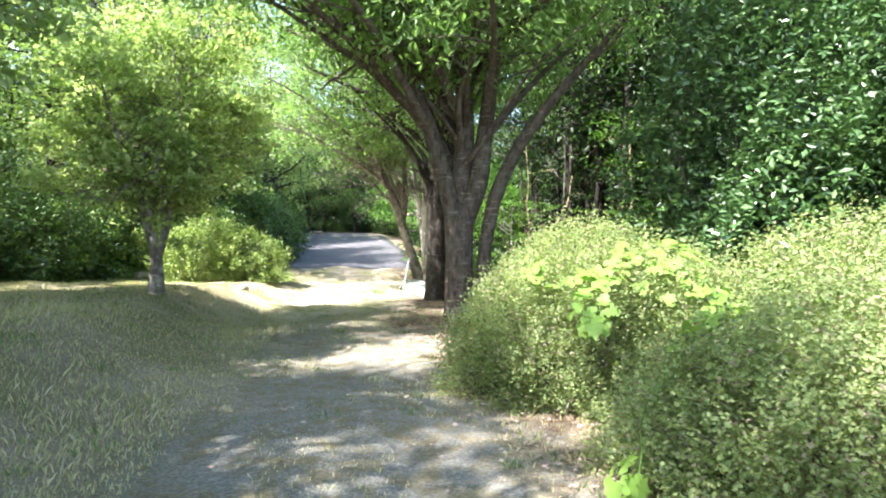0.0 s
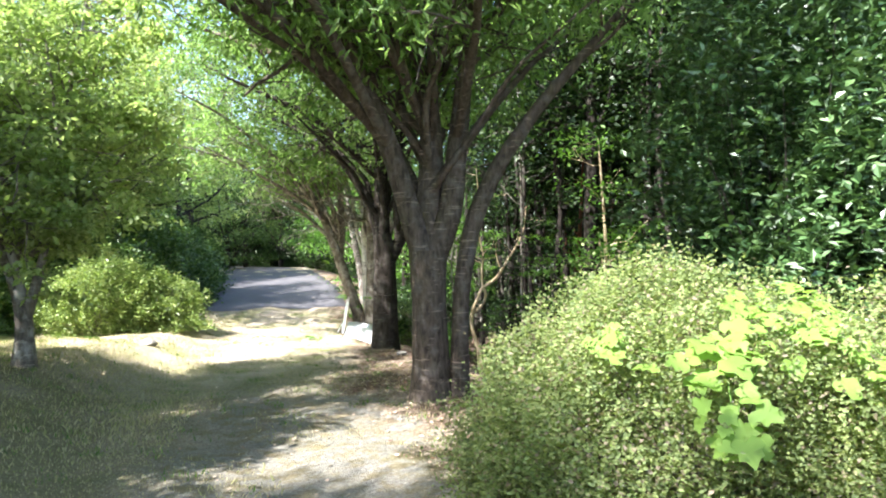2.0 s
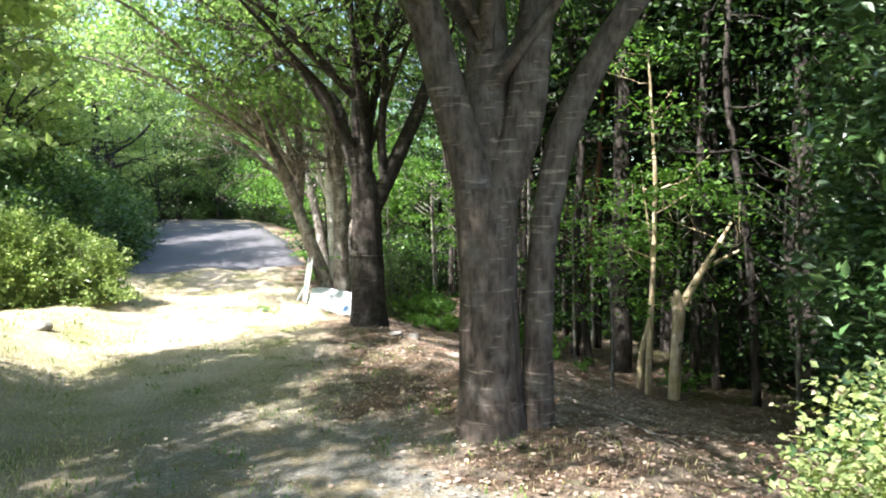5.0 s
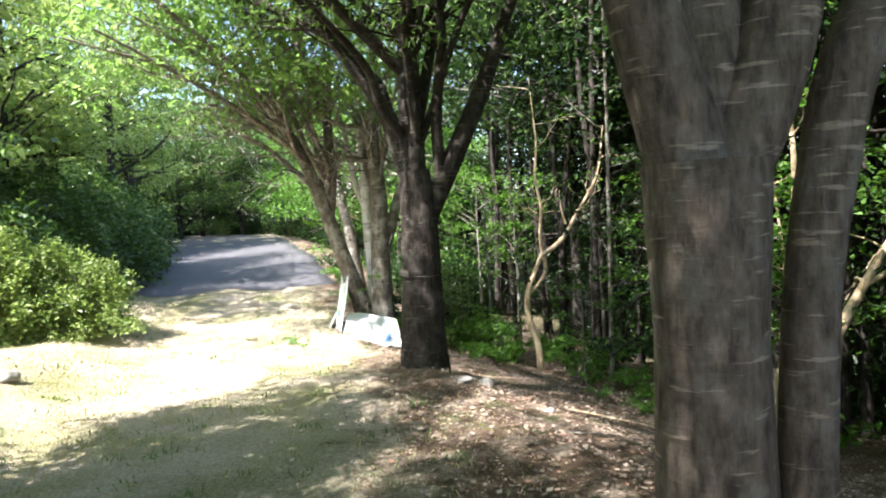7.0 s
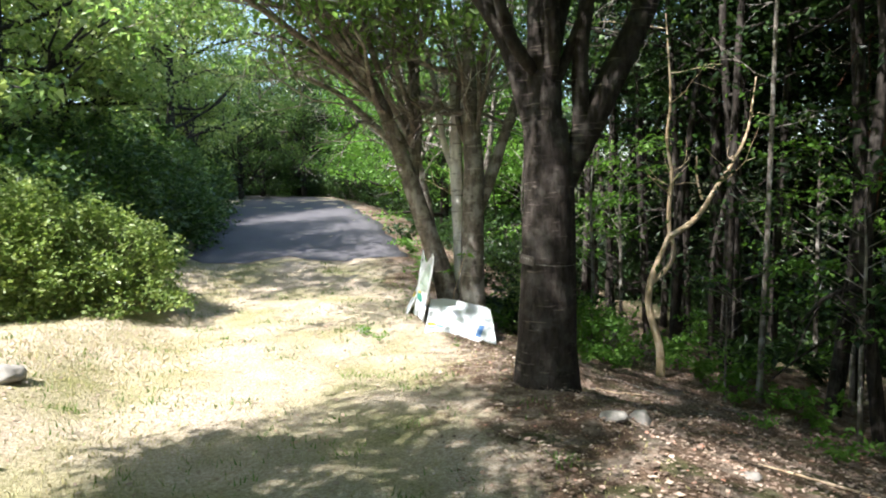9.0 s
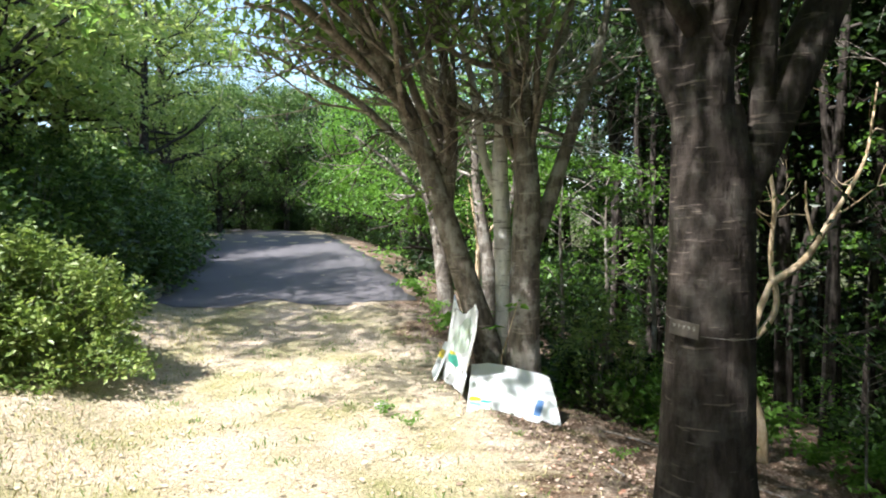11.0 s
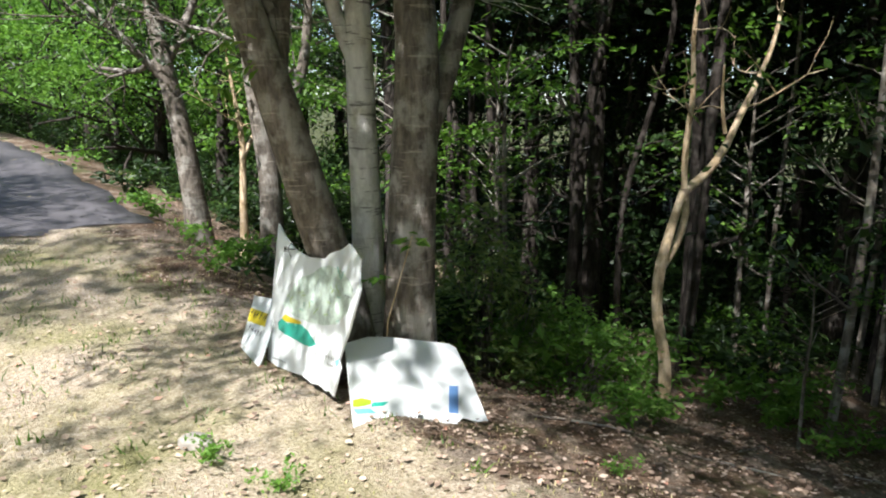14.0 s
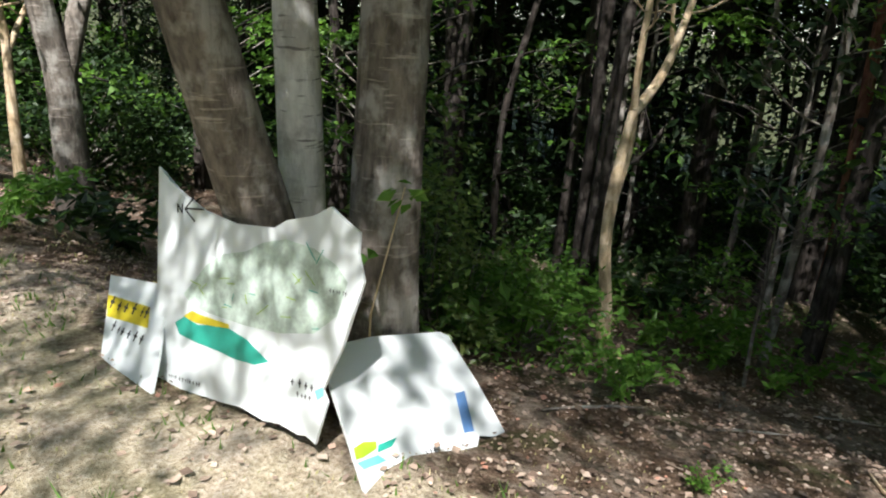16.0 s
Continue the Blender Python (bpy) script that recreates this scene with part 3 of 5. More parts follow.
def second_cherry():
    stems = [
        ([(0, 0, -0.15), (0, 0, 0.3), (0.02, 0, 1.0), (0.03, 0, 1.7), (0.0, 0, 2.1)], [0.29, 0.235, 0.21, 0.2, 0.17]),
        ([(0.0, 0, 1.9), (0, 0, 2.5), (0.0, 0, 3.1), (0.1, 0.1, 4.4), (-0.1, 0, 5.8)], [0.14, 0.13, 0.12, 0.08, 0.03]),
        ([(0.04, 0, 1.45), (0.25, 0, 1.85), (0.45, 0, 2.25), (0.8, 0, 2.95), (1.2, -0.1, 4.0), (1.3, -0.2, 5.2)], [0.12, 0.11, 0.11, 0.095, 0.06, 0.03]),
        ([(-0.05, 0, 2.0), (-0.25, 0.2, 2.8), (-0.8, 0.2, 3.6), (-1.5, 0.1, 4.5)], [0.1, 0.08, 0.06, 0.02]),
        ([(0, 0, 3.1), (-1.2, -0.5, 4.2), (-2.6, -0.8, 4.8)], [0.07, 0.05, 0.02]),
        # next six limbs: mostly above view, added to dapple the bank with shade
        ([(0.1, 0.1, 4.4), (-0.8, -0.5, 5.9), (-2.2, -1.0, 7.2), (-3.4, -1.3, 8.0)], [0.07, 0.06, 0.04, 0.02]),
        ([(1.2, -0.1, 4.0), (0.4, 0.6, 5.6), (-0.8, 1.2, 7.0)], [0.06, 0.04, 0.02]),
        ([(-0.8, 0.2, 3.6), (-1.8, 1.2, 4.4), (-2.6, 2.2, 4.8)], [0.05, 0.04, 0.02]),
        ([(0.1, 0.1, 4.4), (-0.6, -1.2, 5.6), (-1.4, -2.3, 6.4)], [0.06, 0.05, 0.02]),
        ([(0.0, 0, 5.2), (0.2, -1.2, 6.2), (0.1, -2.2, 6.8)], [0.05, 0.04, 0.02]),
        ([(0.05, 0, 5.0), (-1.2, 0.6, 6.2), (-2.6, 1.1, 6.9)], [0.05, 0.04, 0.02]),
        ([(0.3, 0, 1.95), (0.25, -0.1, 2.6), (0.35, -0.3, 3.5), (0.2, -0.5, 4.6)], [0.07, 0.06, 0.05, 0.02]),
    ] + bundle(303, 6, lambda z: (0.02, 0.0), 2.1, 5.4, 2.1, 0.055) + bundle(304, 5, lambda z: (0.1, 0.0), 3.0, 6.2, 2.4, 0.04)
    branchy_tree("cherry_tree", (-0.15, 14.4, gh(-0.15, 14.4)), stems, 8, M_BARK_OLD, M_CHERRY,
                 "dark rough cherry tree forking at head height, standing in fallen leaves", "tree",
                 0.11, 15, 0.26, 1.5, 2, 3, 22, 0.05, 3.4, 0.35, 0.8, 0.15, gap=0.42, thin=0.38)


def sign_trees():
    z = gh(-0.6, 17.9)
    leaning = [([(0, 0, -0.15), (-0.1, 0, 0.5), (-0.3, 0, 1.1), (-0.55, 0, 1.9), (-0.85, 0, 2.8), (-1.35, 0, 3.8), (-1.9, 0.1, 4.7)], [0.17, 0.14, 0.125, 0.11, 0.09, 0.06, 0.02]),
               ([(-0.5, 0, 1.8), (-0.4, 0.1, 2.6), (-0.5, 0.2, 3.6), (-0.3, 0.2, 4.8)], [0.07, 0.06, 0.045, 0.02]),
               ([(-0.7, 0, 2.3), (-1.4, 0.2, 3.0), (-2.3, 0.4, 3.5)], [0.05, 0.035, 0.012]),
               ([(-0.85, 0, 2.8), (-1.7, -0.7, 3.9), (-2.9, -1.4, 4.6)], [0.05, 0.04, 0.015]),
               ([(-1.35, 0, 3.8), (-2.2, 0.3, 4.6), (-3.4, 0.2, 5.2)], [0.05, 0.04, 0.015]),
               # limbs mostly above view, added so their leaves dapple the boards
               ([(-0.5, 0.2, 3.6), (-1.2, -0.6, 5.4), (-2.6, -1.2, 6.9), (-4.2, -1.9, 8.0)], [0.06, 0.05, 0.04, 0.015]),
               ([(-0.85, 0, 2.8), (-1.6, -1.2, 3.9), (-2.6, -2.3, 4.7), (-3.4, -2.8, 5.1)], [0.05, 0.04, 0.03, 0.012]),
               ([(-0.5, 0.2, 3.6), (-1.2, -1.4, 4.6), (-2.2, -2.6, 5.2), (-2.8, -3.2, 5.5)], [0.05, 0.04, 0.03, 0.012]),
               ([(-1.2, -0.6, 5.4), (-2.6, 0.2, 6.6), (-4.6, 0.0, 7.6)], [0.05, 0.04, 0.015]),
               ([(-0.85, 0, 2.8), (-1.5, -0.9, 3.3), (-2.2, -1.7, 3.7), (-3.0, -2.4, 4.1)], [0.045, 0.04, 0.03, 0.012]),
               ([(-1.35, 0, 3.8), (-2.0, -0.6, 3.9), (-3.0, -1.2, 4.1), (-3.8, -1.5, 4.3)], [0.045, 0.035, 0.025, 0.012])] + bundle(305, 7, lambda z: (-0.5, 0.0), 2.0, 5.6, 1.6, 0.035, (-0.5, -0.3))
    rng = np.random.default_rng(88)
    lean_tree = branchy_tree("tree", (-0.57, 17.87, z), leaning, 21, M_BARK_GREY, M_CHERRY, "leaning grey tree with mottled bark behind the map boards", "tree",
                 0.11, 18, 0.22, 1.4, 2, 3, 16, 0.05, 2.3, 0.45, 0.6, 0.15, gap=0.5, thin=0.6, bare=3.35)
    part("leafy_shoot", build_mesh("leafy_shoot", *leaves(around([(-0.68, -0.04, 1.9), (-0.75, -0.05, 2.05), (-0.8, -0.02, 1.8)], 9, 0.05, rng), 0.09, rng, 0.35, 0.6), M_VINE, False), lean_tree, "bright yellow-green leaf shoot")
    white = [([(0, 0, -0.15), (0.0, 0, 0.9), (-0.03, 0, 1.7), (-0.05, 0, 2.4), (0.1, 0, 3.5), (0.2, 0, 5.0)], [0.12, 0.1, 0.09, 0.08, 0.06, 0.02]),
             ([(-0.03, 0, 1.9), (-0.2, 0.05, 2.3), (-0.3, 0.1, 3.2), (-0.6, 0.1, 4.2)], [0.05, 0.045, 0.035, 0.012])] + bundle(306, 5, lambda z: (-0.04, 0.0), 2.3, 5.2, 0.9, 0.026)
    branchy_tree("tree", (-0.45, 17.98, z), white, 22, M_BARK_WHITE, M_CHERRY, "slender pale-barked tree behind the map boards", "tree",
                 0.09, 5, 0.22, 1.1, 2, 3, 16, 0.03, 2.4, 0.35, 0.6, 0.1, gap=0.6, thin=0.5, bare=3.6)
    dark = [([(0, 0, -0.15), (0.0, 0, 0.5), (0.02, 0, 1.2), (0.06, 0, 2.0), (0.02, 0.1, 3.0), (0.1, 0.2, 4.4), (0.1, 0.2, 5.6)], [0.2, 0.155, 0.14, 0.13, 0.1, 0.06, 0.02]),
            ([(0.03, 0, 1.3), (0.25, 0.05, 1.8), (0.5, 0.1, 2.5), (0.85, 0.2, 3.4), (1.1, 0.3, 4.4)], [0.08, 0.075, 0.06, 0.05, 0.02])] + bundle(307, 6, lambda z: (0.04, 0.0), 1.9, 5.6, 1.3, 0.04, (0.2, 0.0))
    branchy_tree("tree", (-0.37, 17.55, z), dark, 23, M_BARK_GREY, M_CHERRY, "stout grey-brown tree that the low map board leans near", "tree",
                 0.1, 6, 0.3, 1.3, 2, 3, 18, 0.05, 2.4, 0.35, 0.6, 0.15, gap=0.55, thin=0.4, bare=3.8)


def pale_tree():
    z = gh(2.0, 17.55)
    k = -0.65 - z
    stems = [([(0.05, 0, -0.2), (0.06, 0, k + 0.15), (-0.09, 0, k + 0.5), (-0.14, 0, k + 0.8), (-0.1, 0, k + 1.0), (0.02, 0.03, k + 1.25), (0.18, 0.05, k + 1.58)], [0.06, 0.05, 0.043, 0.042, 0.045, 0.036, 0.03]),
             ([(-0.1, 0, k + 0.96), (0.13, 0.06, k + 1.1), (0.3, 0.08, k + 1.3), (0.27, 0.07, k + 1.45), (0.2, 0.05, k + 1.6)], [0.035, 0.034, 0.034, 0.03, 0.03]),
             ([(0.17, 0.05, k + 1.57), (0.46, 0.05, k + 1.7), (0.62, 0, k + 1.9), (0.76, 0, k + 2.18), (0.95, 0, k + 2.42), (1.2, 0, k + 2.85), (1.3, 0, k + 3.6)], [0.04, 0.038, 0.034, 0.028, 0.024, 0.018, 0.008]),
             ([(0.6, 0, k + 2.05), (0.5, 0, k + 2.3), (0.52, 0, k + 2.6)], [0.018, 0.014, 0.008]),
             ([(0.2, 0.05, k + 1.5), (0.16, 0.05, k + 1.95), (0.24, 0.05, k + 2.35), (0.1, 0, k + 2.8), (0.18, 0, k + 3.3), (0.1, 0, k + 4.4)], [0.028, 0.026, 0.022, 0.018, 0.015, 0.006])]
    branchy_tree("tree", (2.06, 17.57, z), stems, 31, M_BARK_TAN, M_FRESH, "bare crooked tree with pale peeling tan bark on the wooded bank", "tree",
                 0.09, 3, 0.15, 0.7, 1, 2, 12, 0.06, 2.2, 0.5, 0.3, 0.2, gap=0.45, spread=0.7)


def broken_tree():
    x, y = 4.02, 13.4
    z = gh(x, y)
    k = 0.12 - z
    stems = [([(-0.12, 0, -0.2), (-0.08, 0, k * 0.5), (0.0, 0, k), (-0.05, 0, k + 0.25)], [0.09, 0.07, 0.085, 0.035]),
             ([(0.0, 0, k - 0.03), (0.16, 0, k + 0.25), (0.38, 0, k + 0.55), (0.5, 0, k + 0.72), (0.8, 0, k + 1.15)], [0.06, 0.055, 0.045, 0.04, 0.015]),
             ([(0.38, 0, k + 0.53), (0.6, -0.02, k + 0.62), (0.88, -0.05, k + 0.76)], [0.035, 0.03, 0.012]),
             ([(-0.04, 0.02, k - 0.05), (-0.1, 0.02, k + 0.1), (-0.12, 0.02, k + 0.17)], [0.05, 0.035, 0.01]),
             ([(-0.35, 0.3, -0.2), (-0.3, 0.3, k * 0.6), (-0.22, 0.3, k + 0.6), (-0.17, 0.3, k + 1.8), (-0.25, 0.3, k + 3.6)], [0.045, 0.04, 0.035, 0.03, 0.012])]
    branchy_tree("tree", (x, y, z), stems, 32, M_BARK_TAN, M_FRESH, "pale tree with a broken top and a crooked side limb", "tree",
                 0.1, 14, 0.25, 0.8, 1, 3, 12, 0.08, 1.6, 0.5, 0.3, 0.2, gap=0.5, spread=0.7)
    branchy_tree("young_tree", (3.75, 14.1, gh(3.75, 14.1)), [([(0, 0, -0.1), (0.05, 0, 0.6), (0.2, 0, 1.0), (0.25, 0, 1.9), (0.1, 0, 3.2)], [0.05, 0.04, 0.03, 0.022, 0.008])], 33, M_BARK_TAN, M_FRESH,
                 "slender young tree with light green leaf sprays", "tree", 0.1, 26, 0.2, 0.8, 1, 3, 8, 0.05, 1.0, 0.5, 0.3, 0.1, gap=0.4)


broken_tree()


def side_trees():
    a = [([(0, 0, -0.15), (-0.05, 0, 0.5), (-0.14, 0, 1.3), (-0.35, 0, 2.4), (-0.5, 0, 3.6), (-0.8, 0, 5.0)], [0.19, 0.14, 0.12, 0.1, 0.06, 0.02]),
         ([(-0.3, 0, 2.1), (0.1, 0, 2.9), (0.2, 0, 4.0)], [0.06, 0.05, 0.02]),
         ([(-0.25, 0, 1.9), (-0.9, 0, 2.6), (-1.8, 0.2, 3.3)], [0.05, 0.035, 0.012])]
    branchy_tree("tree", (-0.5, 22.7, gh(-0.5, 22.7)), a, 41, M_BARK_GREY, M_FOREST, "sunlit grey tree leaning over the grass verge", "tree",
                 0.09, 9, 0.22, 1.3, 2, 3, 14, 0.05, 2.0, 0.4, 0.5, 0.1, gap=0.45)
    b = [([(0, 0, -0.15), (0, 0, 0.5), (0.0, 0, 1.2), (-0.08, 0, 1.6), (-0.2, 0, 2.5), (-0.2, 0, 4.0)], [0.18, 0.13, 0.115, 0.1, 0.07, 0.02]),
         ([(0.0, 0, 1.1), (0.15, 0, 1.6), (0.45, 0, 2.4), (0.6, 0, 3.8)], [0.09, 0.08, 0.06, 0.02])]
    branchy_tree("tree", (0.0, 21.4, gh(0.0, 21.4)), b, 42, M_BARK_GREY, M_FOREST, "grey tree forking low above the ferny verge", "tree",
                 0.09, 9, 0.22, 1.3, 2, 3, 14, 0.05, 2.2, 0.4, 0.5, 0.1, gap=0.45)
    c = [([(0, 0, -0.1), (0.02, 0, 0.8), (0.05, 0, 1.5), (-0.1, 0, 2.5)], [0.06, 0.045, 0.035, 0.012]),
         ([(0.05, 0, 1.3), (0.3, 0, 1.8), (0.7, 0, 2.2)], [0.03, 0.02, 0.008])]
    branchy_tree("young_tree", (-0.05, 22.4, gh(-0.05, 22.4)), c, 43, M_BARK_TAN, M_FOREST, "slender pale young tree beside the grey one", "tree",
                 0.08, 6, 0.15, 0.8, 1, 3, 8, 0.0, 1.5, 0.4, 0.5, 0.2, gap=0.35)


def left_maple(place, tall, label):
    stems = [([(0, 0, -0.15), (0.02, 0, 0.3), (0.02, 0, 0.6), (-0.1, 0, 1.0), (-0.35, 0, 1.6), (-0.7, -0.1, 2.4), (-0.9, -0.1, 3.6)], [0.15, 0.095, 0.085, 0.06, 0.045, 0.035, 0.012]),
             ([(0.03, 0, 0.5), (0.16, 0, 0.9), (0.25, 0.05, 1.4), (0.4, 0.1, 2.3), (0.3, 0, 3.6)], [0.06, 0.05, 0.04, 0.03, 0.01]),
             ([(0.0, 0, 0.8), (0.0, -0.3, 1.4), (-0.2, -0.7, 2.2), (-0.4, -0.9, 3.2)], [0.045, 0.04, 0.03, 0.01]),
             ([(-0.1, 0, 1.0), (-0.1, 0.4, 1.7), (-0.3, 0.7, 2.6)], [0.04, 0.03, 0.01]),
             ([(-0.3, 0, 1.5), (-0.9, 0.1, 1.9), (-1.6, 0, 2.2)], [0.035, 0.025, 0.01]),
             ([(-0.1, 0.3, 1.5), (-0.2, 1.1, 2.4), (-0.3, 1.8, 3.3)], [0.03, 0.02, 0.01]),
             ([(0.1, 0.0, 1.2), (0.5, 0.8, 2.0), (0.8, 1.6, 2.9)], [0.03, 0.02, 0.01])]
    if tall:
        stems += [([(-0.35, 0, 1.6), (-0.7, 0.6, 3.0), (-1.1, 1.1, 4.5), (-1.3, 1.5, 5.8)], [0.045, 0.04, 0.03, 0.01]),
                  ([(0.25, 0.05, 1.4), (0.2, 0.7, 3.0), (0.2, 1.4, 4.4), (0.0, 1.8, 5.6)], [0.04, 0.035, 0.03, 0.01])]
    return branchy_tree("maple_tree", (*place, gh(*place)), stems, 51, M_BARK_GREY, M_MAPLE,
                        label, "tree",
                        0.085, 80, 0.17, 0.95, 1, 4, 12, 0.05, 1.25, 0.6, 0.5, 0.08, gap=0.17, clear=1.3, squash=0.28, thin=0.42)


first_cherry()
second_cherry()
sign_trees()
pale_tree()
side_trees()
tall_maple = left_maple((-4.2, 9.8), True, "young tree with tall bright yellow-green crown on a grassy bank")
# copies mostly out of view, added to cast shade on track and bushes
for x, y, r, k in ((-7.3, 6.3, 90, 1.45), (-6.2, 3.8, 200, 1.2), (-7.2, 1.6, 120, 1.2), (-5.3, 0.0, 20, 1.3), (-3.3, -1.7, 0, 1.25), (-5.4, 5.3, 0, 1.25)):
    copy_thing(tall_maple, pose(x, y, gh(x, y), 0, 0, r) @ Matrix.Scale(k, 4))

# ---- shrubs ----
bush("azalea_bush", (1.45, 5.7, 0.15), (1.45, 1.45, 1.25), 150000, 1, M_AZALEA, 0.026, "clipped azalea bush with small yellow-green leaves beside the track", "bush", group="azalea hedge", lump=0.17, slim=0.65)
bush("azalea_bush", (2.15, 3.3, 0.15), (1.35, 1.3, 1.0), 115000, 2, M_AZALEA, 0.026, "low clipped azalea bush at the gravel edge", "bush", group="azalea hedge", lump=0.17, slim=0.65)
bush("azalea_bush", (3.5, 5.2, 0.2), (1.6, 1.6, 1.42), 60000, 3, M_AZALEA, 0.033, "broad clipped azalea bush below the dark evergreen", "bush", group="azalea hedge", lump=0.2, slim=0.65)
bush("round_bush", (-6.3, 17.9, gh(-6.3, 17.9) - 0.1), (1.4, 1.35, 1.6), 30000, 4, M_YARD, 0.07, "rounded leafy bush at the edge of the sunny grass", "bush", lump=0.45)
bush("round_bush", (-5.3, 18.4, gh(-5.3, 18.4) - 0.1), (1.05, 1.2, 1.25), 17000, 14, M_YARD, 0.065, "smaller leafy bush leaning against the rounded one", "bush", lump=0.45)
bush("round_bush", (-7.5, 18.6, gh(-7.5, 18.6) - 0.1), (1.2, 1.1, 1.4), 13000, 15, M_YARD, 0.065, "low leafy bush on the meadow edge", "bush", lump=0.45)


E = bush("camellia_bush", (3.7, 8.2, gh(3.7, 8.2)), (1.8, 1.7, 4.6), 40000, 61, M_GLOSSY, 0.095, "dense tall evergreen with glossy dark leaves behind the azaleas", "tree", group="evergreen screen", lump=0.5, bark=M_BARK_DARK)
for x, y, r, k in ((5.4, 6.4, 80, 1.05), (5.4, 9.6, 200, 1.1), (7.0, 12.2, 20, 1.0), (6.9, 4.4, 140, 1.1), (7.6, 8.2, 30, 1.3), (6.0, 2.2, 10, 0.9)):
    copy_thing(E, pose(x, y, gh(x, y), 0, 0, r) @ Matrix.Scale(k, 4))

# ---- woods ----


def wood_tree(seed, leaf, h, base, name="forest_tree", bark=None, width=1.9, r=0.17):
    rng = np.random.default_rng(seed)
    lean = rng.normal(size=2) * 0.3
    stems = [([(0, 0, -0.4), (lean[0] * 0.2, lean[1] * 0.2, h * 0.3), (lean[0] * 0.5, lean[1] * 0.5, h * 0.65), (lean[0], lean[1], h)], [r, r * 0.7, r * 0.53, 0.02])]
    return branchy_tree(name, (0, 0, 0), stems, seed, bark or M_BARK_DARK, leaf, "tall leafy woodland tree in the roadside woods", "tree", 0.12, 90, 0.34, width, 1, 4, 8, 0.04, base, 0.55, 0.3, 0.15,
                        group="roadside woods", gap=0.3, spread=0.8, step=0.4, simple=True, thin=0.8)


def scatter(protos, spots, seed, lo=0.85, hi=1.25):
    rng = np.random.default_rng(seed)
    used = set()
    for k, (x, y) in enumerate(spots):
        P = protos[k % len(protos)]
        m = pose(x, y, gh(x, y), 0, 0, 360 * rng.random())
        s = lo + (hi - lo) * rng.random()
        away, bearing = math.hypot(x + 1.4, y - 9.7), math.degrees(math.atan2(-1.4 - x, y - 9.7))
        if lo > 1 and away > 20 and 3 < bearing < 14:    # lower growth where the lane runs on under open sky
            s = min(s, (1.3 + 0.18 * away) / 7.8)
        if P not in used:
            used.add(P)
            P.matrix_world = m @ Matrix.Scale(s, 4)
        else:
            P2 = copy_thing(P, m)
            P2.matrix_basis = m @ Matrix.Scale(s, 4)


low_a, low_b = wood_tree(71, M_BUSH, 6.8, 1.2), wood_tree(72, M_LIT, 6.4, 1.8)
left_spots = [(-9.8, 19.0), (-9.0, 23.0), (-12.5, 21.5), (-8.6, 24.6), (-12.5, 29.5), (-8.8, 33), (-11.5, 34), (-9.3, 37.5), (-10.4, 41), (-12.5, 43), (-12.6, 46.5), (-15, 49), (-16, 53),
              (-9.2, 52), (-6.5, 50.5), (-7.5, 56), (-11, 60), (-15, 60), (-4.5, 56), (-13, 19), (-18, 20), (-17, 26), (-17, 33),
              (-18, 40), (-21, 46), (-20, 56), (-14, 66), (-8, 64), (-2, 66), (-22, 12), (-20, 3)]
right_spots = [(0.9, 27.2), (0.3, 30), (-0.2, 33), (-0.6, 36), (-1.3, 39.5), (-1.8, 43), (-2.4, 46.5), (-3.2, 51.5), (2.6, 29.5), (2.2, 33), (1.8, 37), (1.2, 41), (0.2, 45.5), (-1.5, 50), (4.5, 32), (4.4, 37), (3.5, 43), (2, 48)]
scatter([low_a, low_b], [p for p in left_spots if p[1] < 44], 5, 1.15, 1.6)
scatter([wood_tree(77, M_EDGE_SHADED, 7.0, 0.4)], [p for p in left_spots if p[1] >= 44] + [(-9.5, 47), (-11.5, 56.5), (-7, 60)], 25, 1.1, 1.4)
small_wood = wood_tree(78, M_EDGE_SHADED, 5.0, 0.8)
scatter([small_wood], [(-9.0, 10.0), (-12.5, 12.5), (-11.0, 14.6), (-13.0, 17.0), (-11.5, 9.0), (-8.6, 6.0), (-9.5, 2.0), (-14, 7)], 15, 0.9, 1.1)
bush("woodland_bush", (0.7, 18.2, gh(0.7, 18.2) - 0.1), (0.6, 0.55, 1.15), 4200, 27, M_BUSH, 0.06, "loose leafy green bush behind the low map board", "bush", lump=0.6)
bush("woodland_bush", (1.35, 17.9, gh(1.35, 17.9) - 0.1), (0.5, 0.5, 0.75), 2500, 28, M_FRESH, 0.06, "low loose bush with fresh leaves on the bank", "bush", lump=0.6)
# shaded copy of the wild shrub, with the wood's shade in its leaf colour
hedge_shaded = bush("wild_shrub", (1.6, 25.4, gh(1.6, 25.4) - 0.2), (1.5, 1.5, 1.7), 9000, 17, M_FOREST, 0.11, "wild shrub of the wood, shade put into its near-black leaves", "bush", group="woodland shrubs", lump=0.4, simple=True)
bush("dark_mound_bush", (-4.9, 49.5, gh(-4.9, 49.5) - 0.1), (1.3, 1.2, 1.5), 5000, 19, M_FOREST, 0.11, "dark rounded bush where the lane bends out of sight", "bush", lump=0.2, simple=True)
low_c = wood_tree(75, M_FRESH, 5.2, 0.3)
scatter([low_c], right_spots, 6)

